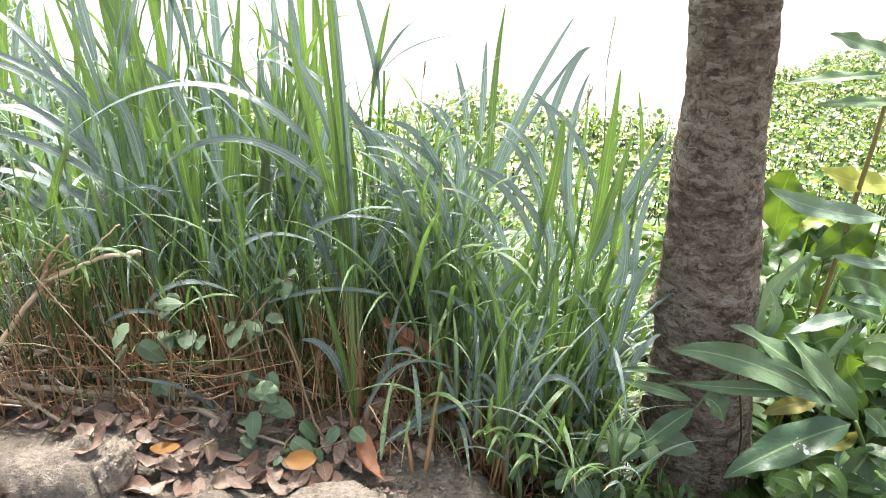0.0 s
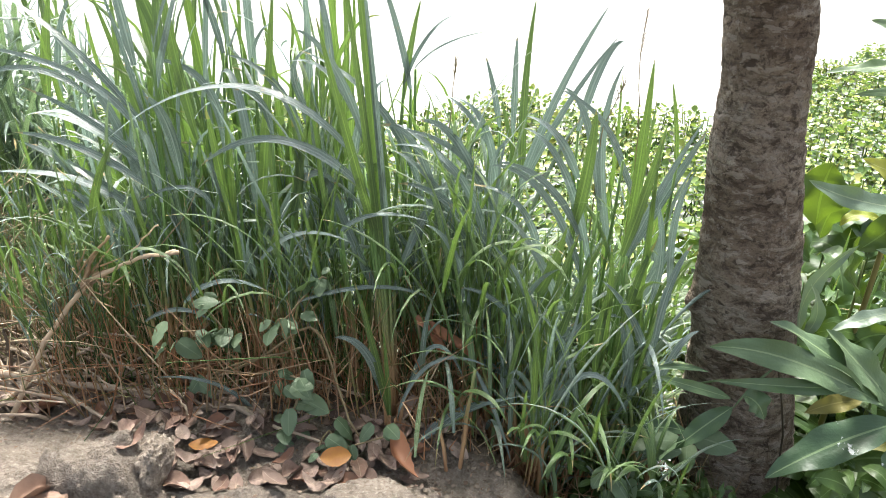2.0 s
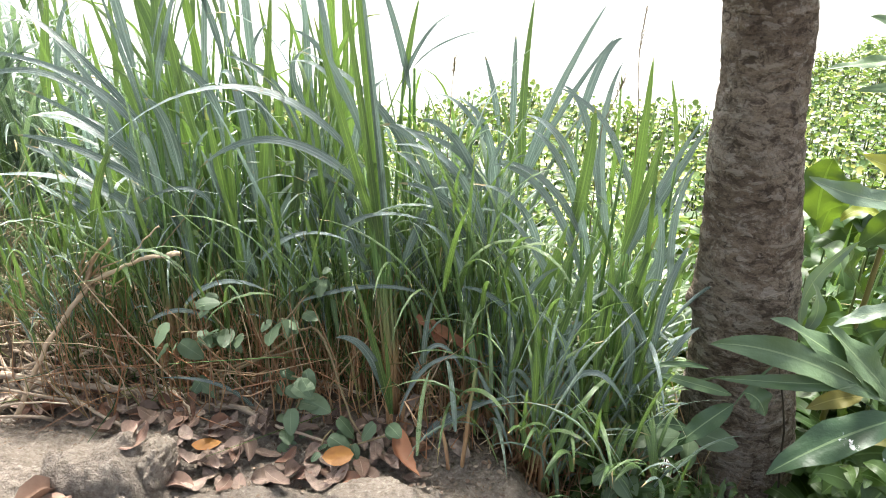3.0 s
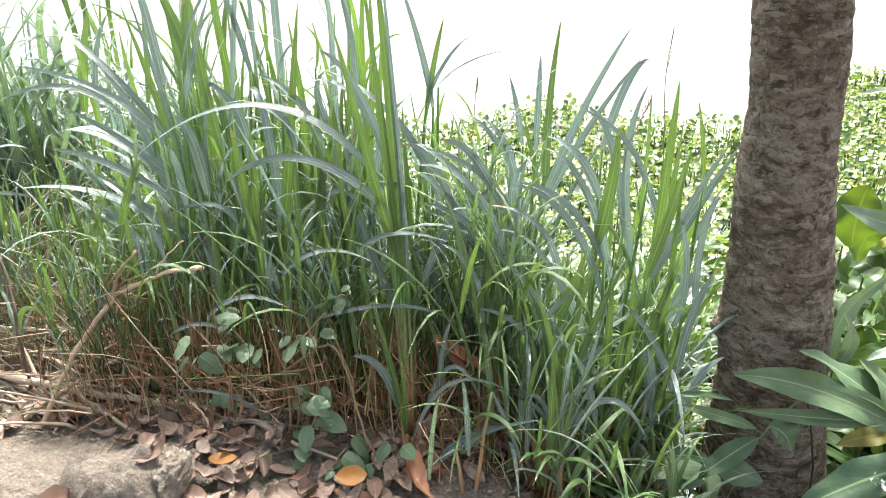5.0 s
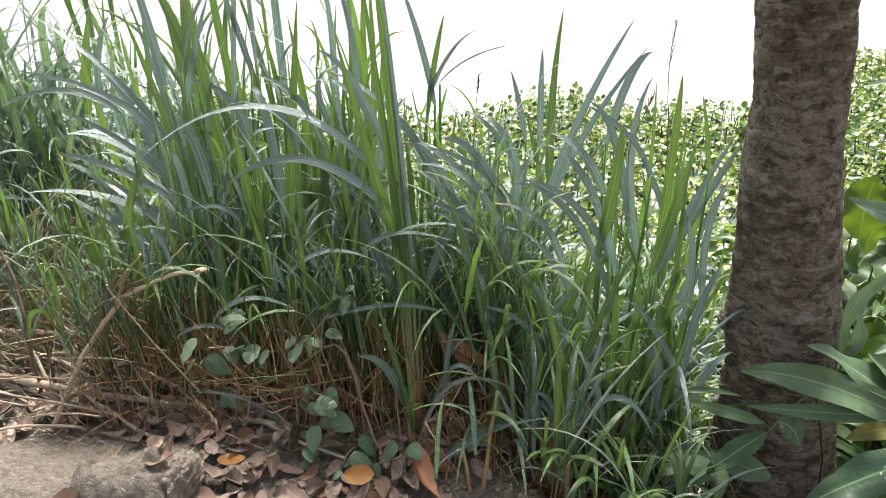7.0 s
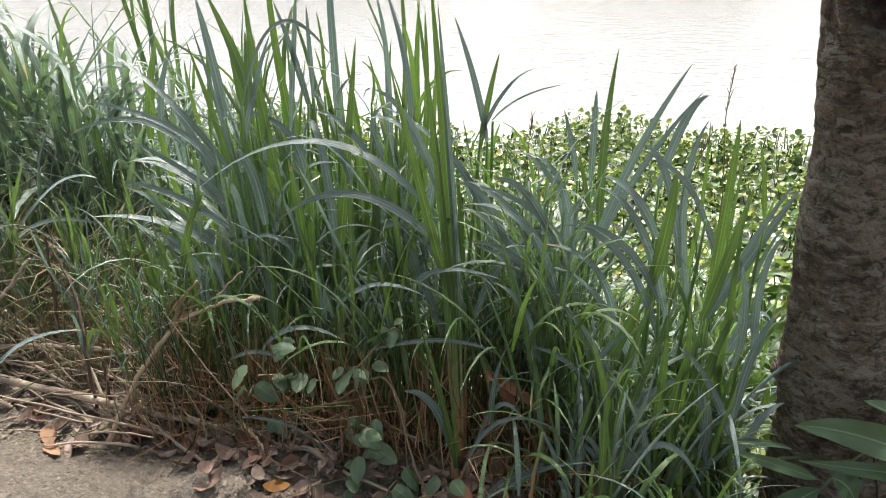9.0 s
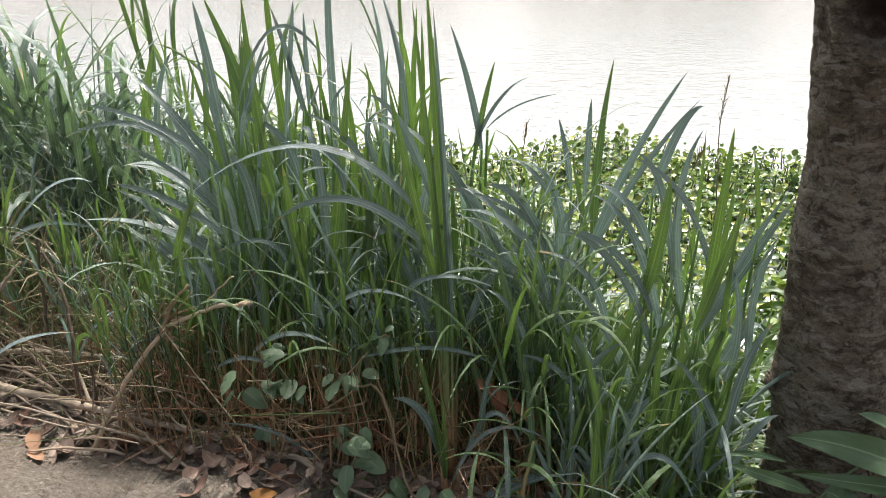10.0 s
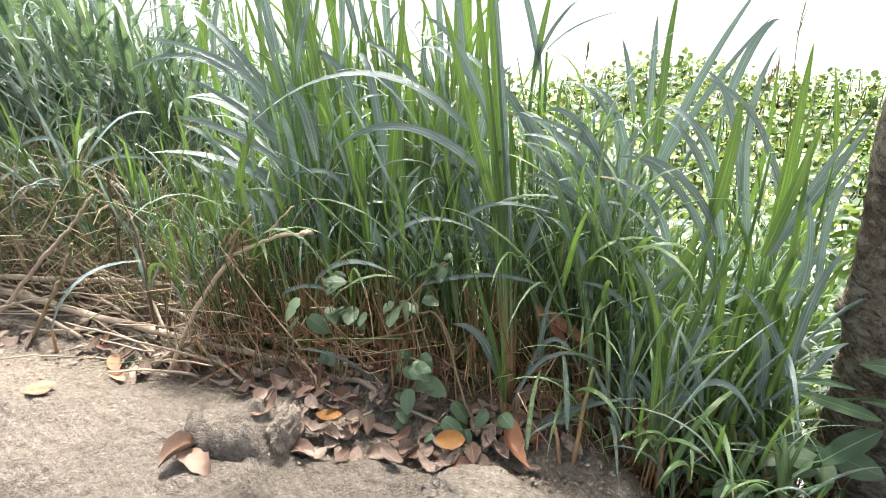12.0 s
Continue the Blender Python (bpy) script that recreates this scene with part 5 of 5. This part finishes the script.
broad_plant("broadleaf_plant", "bright green broad-leaved plant growing behind the tree trunk", (1.16, 1.85), (1.13, 1.80, 0.46), [
    ((0.99, 1.85, 0.55), (0.97, 1.85, 0.68), (0.99, 1.85, 0.74), 0.157),
    ((1.17, 1.80, 0.32), (1.05, 1.79, 0.44), (1.08, 1.78, 0.55), 0.145),
    ((1.36, 1.80, 0.38), (1.26, 1.78, 0.44), (1.16, 1.76, 0.45), 0.137),
    ((1.36, 1.78, 0.30), (1.26, 1.77, 0.34), (1.16, 1.76, 0.37), 0.116),
    ((1.07, 1.75, 0.52), (1.15, 1.74, 0.60), (1.17, 1.72, 0.69), 0.106),
    ((1.12, 1.75, 0.10), (1.13, 1.75, 0.26), (1.26, 1.75, 0.24), 0.127),
    ((1.37, 1.75, 0.04), (1.22, 1.75, 0.16), (1.32, 1.75, 0.24), 0.144),
    ((1.04, 1.90, 0.48), (1.03, 1.90, 0.59), (1.11, 1.90, 0.66), 0.122),
    ((1.25, 1.85, 0.42), (1.22, 1.85, 0.58), (1.30, 1.85, 0.58), 0.137),
], M_SHRUB, M_STALK, 0.25, 0.007)
broad_plant("broadleaf_plant", "grey-green plant with pale leaves behind the trunk", (1.22, 1.68), (1.17, 1.66, 0.38), [
    ((1.20, 1.70, 0.67), (0.98, 1.68, 0.68), (0.84, 1.66, 0.76), 0.080),
    ((0.93, 1.66, 0.30), (0.89, 1.68, 0.44), (1.04, 1.70, 0.56), 0.062),
    ((1.23, 1.66, 0.54), (1.13, 1.65, 0.56), (1.05, 1.64, 0.58), 0.042),
    ((1.17, 1.64, 0.39), (1.08, 1.63, 0.38), (0.99, 1.62, 0.33), 0.059),
    ((1.25, 1.66, 0.42), (1.18, 1.65, 0.45), (1.14, 1.64, 0.44), 0.039),
    ((0.92, 1.62, 0.31), (0.97, 1.62, 0.38), (0.90, 1.62, 0.48), 0.049),
    ((1.12, 1.62, 0.24), (1.15, 1.62, 0.32), (1.18, 1.62, 0.38), 0.026),
], M_PALE, M_STALK, 0.25, 0.006)


def random_broad(seed, across=(0.95, 2.5), away=(1.9, 3.2), tall=1.0, size=1.0):
    r = random.Random(seed)
    x, y = r.uniform(*across), r.uniform(*away)
    g = ground_z(x, y)
    h = r.uniform(0.5, 1.0) * tall
    leaves = []
    for k in range(r.choice((12, 14, 16))):
        z = g + h * (0.25 + 0.75 * r.random())
        a = Vector((x + r.gauss(0, 0.05), y + r.gauss(0, 0.05), z))
        az, L = r.uniform(0, 6.3), r.uniform(0.12, 0.26) * size
        d = Vector((math.cos(az), math.sin(az), 0))
        leaves.append((a, a + d * L * 0.55 + Vector((0, 0, L * 0.4)), a + d * L + Vector((0, 0, r.uniform(-0.15, 0.12) * size)), r.uniform(0.035, 0.08) * size * (1.7 if seed % 2 else 1.0)))
    broad_plant("broadleaf_plant", "leafy bright green broad-leaved plant crowding the bank", (x, y), (x, y, g + h), leaves, M_SHRUB, M_STALK, 0.25, 0.006, heart_width if seed % 2 else broad_width)


for i in range(20):
    random_broad(700 + i)
for i in range(12):
    random_broad(760 + i, (1.08, 1.75), (1.45, 1.95), 0.5)
for i in range(24):
    random_broad(830 + i, (1.0, 1.75), (1.75, 2.5), 1.15, 0.75)
for i in range(14):
    random_broad(870 + i, (1.1, 1.95), (1.95, 2.6), 1.35, 1.3)

for i in range(9):
    random_broad(800 + i, (0.38, 0.68), (1.38, 1.62), 0.3, 0.4)



def undergrowth(count, across, away, tall, size, seed):
    r = random.Random(seed)
    verts, faces, uvs = [], [], []
    for i in range(count):
        x, y = r.uniform(*across), r.uniform(*away)
        a = Vector((x, y, ground_z(x, y) + tall * r.random() ** 1.3))
        az, L = r.uniform(0, 6.3), size * r.uniform(0.5, 1.3)
        d = Vector((math.cos(az), math.sin(az), 0))
        pts = bezier(a, a + d * L * 0.55 + Vector((0, 0, L * 0.45)), a + d * L + Vector((0, 0, r.uniform(-0.5, 0.5) * L)), 7)
        v, f, uv = ribbon(pts, L * r.uniform(0.25, 0.6), r.choice((broad_width, heart_width)), 0.2, None, r.uniform(-0.6, 0.6), 0.12, i, Vector((r.uniform(-0.4, 0.4), -0.5, 0.8)))
        b = len(verts)
        verts += v
        uvs += uv
        faces += [tuple(b + q for q in g) for g in f]
    ob = new("undergrowth", mesh_of("undergrowth", verts, faces, M_UNDER, uvs))
    tagged(ob, "dense low leafy green undergrowth behind the tree trunk", "undergrowth", "", "stuff")


undergrowth(2400, (0.9, 2.7), (1.72, 2.9), 0.85, 0.14, 91)
undergrowth(420, (0.95, 1.9), (1.3, 1.8), 0.3, 0.10, 92)
undergrowth(260, (0.3, 0.72), (1.35, 1.75), 0.16, 0.06, 93)

# ---- fallen branches and twigs on the bank ----


def branch(name, label, points, r0, r1, seed, material=M_STICK, wobble=0.009, n=26):
    line = smooth_line(points, n, wobble, seed)
    v, f = tube(line, [(r0 + (r1 - r0) * k / (n - 1)) * (1.22 if (k * 7 + seed) % 9 == 0 else 1.0) for k in range(n)], 9, 0.14, seed)
    ob = new(name, mesh_of(name, v, f, material))
    tagged(ob, label, "branch", "fallen branches on the bank")
    return ob


branch("fallen_branch", "long pale dead branch lying along the bank", [(-2.75, 1.77, 0.07), (-2.22, 1.73, 0.06), (-1.95, 1.69, 0.05), (-1.63, 1.64, 0.05), (-1.33, 1.61, 0.04), (-1.04, 1.59, 0.03), (-0.84, 1.58, 0.02)], 0.0165, 0.0090, 1, M_STICK, 0.0040)
branch("fallen_branch", "pale dead branch lying in dry grass", [(-2.41, 1.73, 0.12), (-2.08, 1.77, 0.11), (-1.86, 1.81, 0.10), (-1.64, 1.84, 0.09), (-1.37, 1.89, 0.05)], 0.0105, 0.0070, 2, M_STICK, 0.0040)
branch("dead_stick", "dry stick propped across the long dead branch", [(-1.43, 1.49, 0.01), (-1.32, 1.58, 0.07), (-1.18, 1.70, 0.13)], 0.0075, 0.0050, 3, M_STICK, 0.0040)
branch("twig", "thin bent dry twig lying on sand", [(-1.35, 1.61, 0.05), (-1.11, 1.49, 0.03), (-0.95, 1.42, 0.01), (-0.83, 1.36, 0.01)], 0.0062, 0.0035, 4, M_STICK, 0.0040)
branch("twig", "thin dry twig lying over the long branch", [(-1.25, 1.61, 0.05), (-1.18, 1.66, 0.06), (-1.11, 1.71, 0.08)], 0.0050, 0.0035, 5, M_STICK, 0.0040)
branch("dead_stick", "grey dead stick leaning among the dry stalks", [(-2.16, 1.62, 0.05), (-1.96, 1.68, 0.25), (-1.82, 1.74, 0.38), (-1.74, 1.80, 0.48)], 0.0090, 0.0045, 11, M_STICK, 0.0030)
branch("dead_stick", "reddish dead stick leaning among the dry stalks", [(-1.98, 1.55, 0.00), (-1.85, 1.55, 0.16), (-1.77, 1.58, 0.27), (-1.71, 1.62, 0.39)], 0.0080, 0.0045, 12, M_VINESTEM, 0.0030)
branch("dead_stick", "dark brown dead stick standing in the dry grass", [(-1.72, 1.80, 0.19), (-1.68, 1.80, 0.40), (-1.65, 1.80, 0.57)], 0.0055, 0.0040, 13, M_DARKSTICK, 0.0030)
branch("dead_stick", "dark brown dead stick leaning in the dry grass", [(-1.49, 1.62, 0.02), (-1.50, 1.66, 0.23), (-1.55, 1.74, 0.39), (-1.64, 1.80, 0.52)], 0.0060, 0.0040, 14, M_DARKSTICK, 0.0030)
branch("dead_stick", "short dark stub standing by the long branch", [(-1.46, 1.65, 0.00), (-1.42, 1.62, 0.13), (-1.43, 1.64, 0.21)], 0.0060, 0.0040, 15, M_DARKSTICK, 0.0030)
branch("twig", "reddish dry vine stem arching over the litter", [(-0.89, 1.59, 0.03), (-0.63, 1.58, 0.18), (-0.49, 1.58, 0.29), (-0.44, 1.57, 0.29), (-0.40, 1.54, 0.22), (-0.34, 1.46, 0.08), (-0.29, 1.44, 0.00)], 0.0042, 0.0030, 6, M_VINESTEM, 0.0030)
branch("twig", "reddish dry vine stem arching over the litter", [(-0.88, 1.60, 0.03), (-0.68, 1.57, 0.17), (-0.50, 1.57, 0.23), (-0.48, 1.58, 0.26)], 0.0038, 0.0025, 7, M_VINESTEM, 0.0030)
branch("twig", "thin dry root reaching over the litter", [(-0.98, 1.61, 0.05), (-0.87, 1.53, 0.07), (-0.82, 1.48, 0.04), (-0.82, 1.44, 0.02)], 0.0045, 0.0030, 8, M_STICK, 0.0040)
branch("twig", "thin dry root reaching over the litter", [(-0.94, 1.59, 0.05), (-0.80, 1.53, 0.05), (-0.66, 1.53, 0.03)], 0.0045, 0.0030, 9, M_STICK, 0.0040)


def snapped_branch():
    o = Vector((-1.37, 1.48, 0.0))
    t = thing("snapped_branch", "leaning pale dead branch with a splintered broken fork", "branch", "fallen branches on the bank", pose(*o))
    split = Vector((-1.13, 1.65, 0.385))

    def limb(name, points, r0, r1, n, material, seed, label=""):
        line = smooth_line(points, n, 0.004, seed)
        v, f = tube([p - o for p in line], [0.72 * (r0 + (r1 - r0) * k / (n - 1)) + (0.0014 if k % 5 == 2 else 0) for k in range(n)], 10, 0.12, seed)
        return part(name, mesh_of(name, v, f, material), t, None, label)

    limb("stem", [(-1.37, 1.48, -0.01), (-1.27, 1.57, 0.19), split], 0.0105, 0.0095, 14, M_SNAP, 8)
    limb("fork", [split, (-1.02, 1.66, 0.435), (-0.94, 1.665, 0.465), (-0.86, 1.67, 0.475)], 0.0085, 0.007, 12, M_SNAP, 9, "pale side branch with a knotted end")
    limb("fork", [split - Vector((0.02, 0.01, 0.03)), (-1.10, 1.66, 0.46), (-1.045, 1.67, 0.52)], 0.008, 0.005, 8, M_SPLINTER, 4)
    limb("twig", [(-1.0, 1.66, 0.44), (-0.955, 1.67, 0.51), (-0.90, 1.69, 0.555)], 0.004, 0.0025, 8, M_SNAP, 5)
    limb("knot", [(-0.885, 1.668, 0.47), (-0.865, 1.672, 0.478), (-0.850, 1.675, 0.472)], 0.0115, 0.008, 5, M_SNAP, 6)
    r = random.Random(5)
    for i in range(34):
        a = split + Vector((r.uniform(-0.04, 0.05), r.uniform(-0.015, 0.015), r.uniform(-0.06, 0.045)))
        d = Vector((r.uniform(-0.02, 0.08), r.uniform(-0.03, 0.05), r.uniform(-0.05, 0.10)))
        v, f = tube([p - o for p in (a, a + d * 0.6, a + d)], [0.0035, 0.0025, 0.0007], 5)
        part("splinter", mesh_of("splinter", v, f, M_SPLINTER), t)


snapped_branch()
rt = random.Random(77)
for i in range(120):
    x, y = rt.uniform(-2.4, -0.65), rt.uniform(1.48, 2.05)
    L, az = rt.uniform(0.2, 0.6), rt.uniform(-0.7, 0.7) + (math.pi if rt.random() < 0.5 else 0)
    z = ground_z(x, y) + 0.01
    ex, ey = x + L * math.cos(az), y + L * 0.6 * math.sin(az)
    ez = ground_z(ex, ey) + rt.choice((0.005, 0.03, 0.12, 0.22)) * rt.random() + 0.005
    branch("twig", "thin dry twig in the litter", [(x, y, z), ((x + ex) / 2, (y + ey) / 2 + rt.gauss(0, 0.03), (z + ez) / 2 + 0.02), (ex, ey, ez)], rt.uniform(0.003, 0.0075), 0.002, 200 + i, M_STICK, 0.004, 8)

# ---- fallen leaves ----


def leaf_mesh(seed, material, length, width, curl):
    """A dead leaf: curled along and across, crumpled, with an uneven edge."""
    r = random.Random(seed)
    rows, cols = 11, 5
    bend, cup, sweep, twist = r.uniform(-0.5, 1.0) * curl, r.uniform(-0.2, 0.9) * curl, r.uniform(-0.25, 0.25), r.uniform(-0.7, 0.7) * curl
    widest, ragged = r.uniform(0.75, 1.4), r.choice((0.06, 0.12, 0.25))
    verts, uvs, faces = [], [], []
    for i in range(rows):
        v = i / (rows - 1)
        s = v - 0.5
        h = 0.5 * width * max(0.03, math.sin(math.pi * v ** widest) ** 0.58)
        for j in range(cols):
            u = j / (cols - 1) * 2 - 1
            x, y = s * length, sweep * s * s * length + u * h * (1 + ragged * noise.noise((v * 9, u * 2, seed * 3.1)))
            z = bend * s * s * length + cup * h * u * u + twist * s * u * h * 2
            z += 0.10 * width * curl * noise.noise((v * 5, u * 2.5, seed * 1.7))
            verts.append((x, y, z))
            uvs.append(((u + 1) / 2, v))
        if i:
            k = cols * (i - 1)
            faces += [(k + j, k + j + 1, k + cols + j + 1, k + cols + j) for j in range(cols - 1)]
    return mesh_of("fallen_leaf", verts, faces, material, uvs)


def fallen_leaf(x, y, yaw, me, label, tilt=0.0, roll=0.0, lift=0.012):
    ob = new("fallen_leaf", me)
    ob.matrix_basis = pose(x, y, ground_z(x, y) + lift, roll, tilt, yaw)
    tagged(ob, label, "leaf", "fallen leaves on the bank")


fallen_leaf(-0.355, 1.335, 10, leaf_mesh(1, M_ORANGE, 0.085, 0.055, 0.4), "orange fallen leaf lying on brown litter", 0, 28, 0.045)
fallen_leaf(-0.185, 1.36, 118, leaf_mesh(2, M_RUST, 0.17, 0.055, 0.7), "long curled rust-red fallen leaf", -12, 20, 0.035)
fallen_leaf(-1.564, 1.477, -40, leaf_mesh(3, M_TAN, 0.11, 0.05, 0.5), "tan fallen leaf on sand", 0, 10, 0.015)
fallen_leaf(-1.573, 1.207, 40, leaf_mesh(4, M_TAN, 0.09, 0.05, 0.4), "tan fallen leaf on sand")
fallen_leaf(-1.560, 1.185, 20, leaf_mesh(5, M_LITTER, 0.08, 0.035, 0.4), "brown fallen leaf on sand", 0, 0, 0.008)
fallen_leaf(-1.479, 1.394, -25, leaf_mesh(6, M_TAN, 0.09, 0.035, 0.5), "tan fallen leaf on sand")
fallen_leaf(-0.73, 1.366, 10, leaf_mesh(7, M_ORANGE, 0.08, 0.04, 0.5), "orange fallen leaf lying on brown litter", 0, 10, 0.04)
fallen_leaf(-1.02, 1.08, 70, leaf_mesh(8, M_DULL, 0.13, 0.05, 2.2), "curled tan fallen leaf on sand", 14, 12, 0.018)
fallen_leaf(-0.95, 1.06, -20, leaf_mesh(9, M_DULL, 0.13, 0.06, 2.2), "curled tan fallen leaf on sand", 4, 10, 0.012)
LITTER = [leaf_mesh(20 + i, M_LITTER, rng.uniform(0.05, 0.12), rng.uniform(0.022, 0.052), rng.uniform(0.6, 2.0)) for i in range(40)]
rl = random.Random(9)
for i in range(215):
    if i < 105:
        x = rl.uniform(-0.86, -0.08)
        y = 1.20 + 0.18 * (x + 0.75) + 0.26 * rl.random()
    elif i < 150:
        x = rl.uniform(-1.45, -0.8)
        y = 1.52 + rl.gauss(0, 0.05) - 0.06 * (x + 1.1)
    else:
        x = rl.uniform(-2.4, 0.8)
        y = (1.56 if x < -0.6 else 1.50 - 0.1 * smoothstep(-0.2, 0.5, x)) + rl.gauss(0, 0.06)
    fallen_leaf(x, y, rl.uniform(0, 360), rl.choice(LITTER), "dry brown fallen leaf in the litter", rl.gauss(0, 9), rl.gauss(0, 9), 0.004 + 0.022 * rl.random())


def leaf_crumbs(count, seed):
    """Broken bits of leaf and stalk trodden into the sand."""
    r = random.Random(seed)
    verts, faces = [], []
    for _ in range(count):
        x = r.uniform(-2.0, 0.3)
        y = (1.34 if x > -0.8 else 1.48) + r.gauss(0, 0.09)
        q, az, b = r.uniform(0.003, 0.010), r.uniform(0, 6.3), len(verts)
        c, thin = Vector((x, y, ground_z(x, y) + 0.004)), r.uniform(0.15, 0.8)
        for k in range(5):
            a = k * 1.2566 + r.uniform(-0.3, 0.3)
            u, v = q * math.cos(a) * r.uniform(0.7, 1.2), q * thin * math.sin(a)
            verts.append(c + Vector((u * math.cos(az) - v * math.sin(az), u * math.sin(az) + v * math.cos(az), r.uniform(0, 0.5) * q)))
        faces.append(tuple(range(b, b + 5)))
    ob = new("leaf_crumbs", mesh_of("leaf_crumbs", verts, faces, M_CRUMB, None, False))
    tagged(ob, "small broken bits of dry leaf scattered on the sand", "leaf litter", "", "stuff")


leaf_crumbs(1300, 41)

# ---- small creeping plants ----


def heart_leaf(seed, size):
    r = random.Random(seed)
    pts = [(i / 8 * size, 0, -0.25 * size * (i / 8) ** 2) for i in range(9)]
    v, f, uv = ribbon(pts, size * 0.66, heart_width, 0.2, Vector((0, 1, 0)), r.uniform(-0.3, 0.3), 0.1, seed, None, 5)
    return mesh_of("leaf", v, f, M_VINE, uv)


HEARTS = [heart_leaf(i, 0.075) for i in range(6)]


def creeper(points, sizes, seed):
    """A thin vine with heart-shaped leaves at the given places."""
    r = random.Random(seed)
    x, y, _ = points[0]
    o = Vector((x, y, ground_z(x, y) - 0.01))
    t = thing("creeper", "small vine with dull green heart-shaped leaves", "vine", "creepers at the grass edge", pose(*o))
    line = smooth_line([o] + [Vector(p) for p in points], 12, 0.004, seed)
    v, f = tube([p - o for p in line], [0.0028] * 12, 5)
    part("stem", mesh_of("stem", v, f, M_VINESTEM), t)
    for p, s in zip(points, sizes):
        for _ in range(4):
            q = Vector(p) - o + Vector((r.gauss(0, 0.022), r.gauss(0, 0.02), r.gauss(0, 0.018)))
            q.z = max(q.z, 0.02)
            m = pose(*q, r.uniform(-35, 35) + 20, r.uniform(-15, 40), r.uniform(-150, 10))
            k = s * r.uniform(0.45, 1.25)
            part("leaf", r.choice(HEARTS), t, m @ Matrix.Diagonal((k, k, k, 1)))


creeper([(-0.52, 1.44, 0.02), (-0.50, 1.47, 0.10), (-0.46, 1.46, 0.20), (-0.50, 1.48, 0.21)], [0.7, 1.0, 0.8, 1.0], 1)
creeper([(-0.42, 1.40, 0.02), (-0.39, 1.43, 0.06), (-0.36, 1.40, 0.03), (-0.22, 1.41, 0.07)], [0.8, 1.0, 0.85, 0.8], 2)
creeper([(-0.80, 1.56, 0.10), (-0.83, 1.52, 0.29), (-0.755, 1.58, 0.28), (-0.776, 1.60, 0.35), (-0.70, 1.58, 0.25)], [0.7, 1.2, 1.0, 0.8, 1.0], 3)
creeper([(-0.60, 1.60, 0.1), (-0.566, 1.58, 0.30), (-0.52, 1.6, 0.33), (-0.449, 1.64, 0.42), (-0.42, 1.64, 0.43)], [0.7, 0.9, 0.7, 0.9, 0.7], 4)
creeper([(0.45, 1.42, -0.05), (0.50, 1.45, 0.05), (0.42, 1.40, 0.0), (0.58, 1.45, 0.05)], [1, 1.1, 0.9, 1.2], 5)

# ---- the clod of earth at the edge of the sand ----


def clod(x, y, size, seed, sunk=0.0):
    bm = bmesh.new()
    bmesh.ops.create_icosphere(bm, subdivisions=5, radius=1.0)
    for v in bm.verts:
        p = v.co.copy()
        q = 1 + 0.26 * noise.noise(p * 1.3 + Vector((seed, 0, 0))) + 0.16 * noise.noise(p * 3.1 + Vector((seed, 3, 0))) + 0.09 * noise.noise(p * 7) - 0.10 * abs(noise.noise(p * 4.5 + Vector((0, seed, 0)))) + 0.06 * noise.noise(p * 17) + 0.03 * noise.noise(p * 34)
        v.co = Vector((p.x * size[0], p.y * size[1], p.z * size[2])) * q
    me = bpy.data.meshes.new("clod")
    bm.to_mesh(me)
    bm.free()
    me.materials.append(M_CLOD)
    me.polygons.foreach_set("use_smooth", [True] * len(me.polygons))
    ob = new("clod", me)
    ob.matrix_basis = pose(x, y, ground_z(x, y) - size[2] * sunk)
    tagged(ob, "rough pale lump of sandy earth on the bank", "earth clod", "clods of earth")


clod(-0.80, 1.23, (0.04, 0.075, 0.06), 5.0, 0.2)
clod(-0.22, 1.17, (0.17, 0.09, 0.04), 9.0)
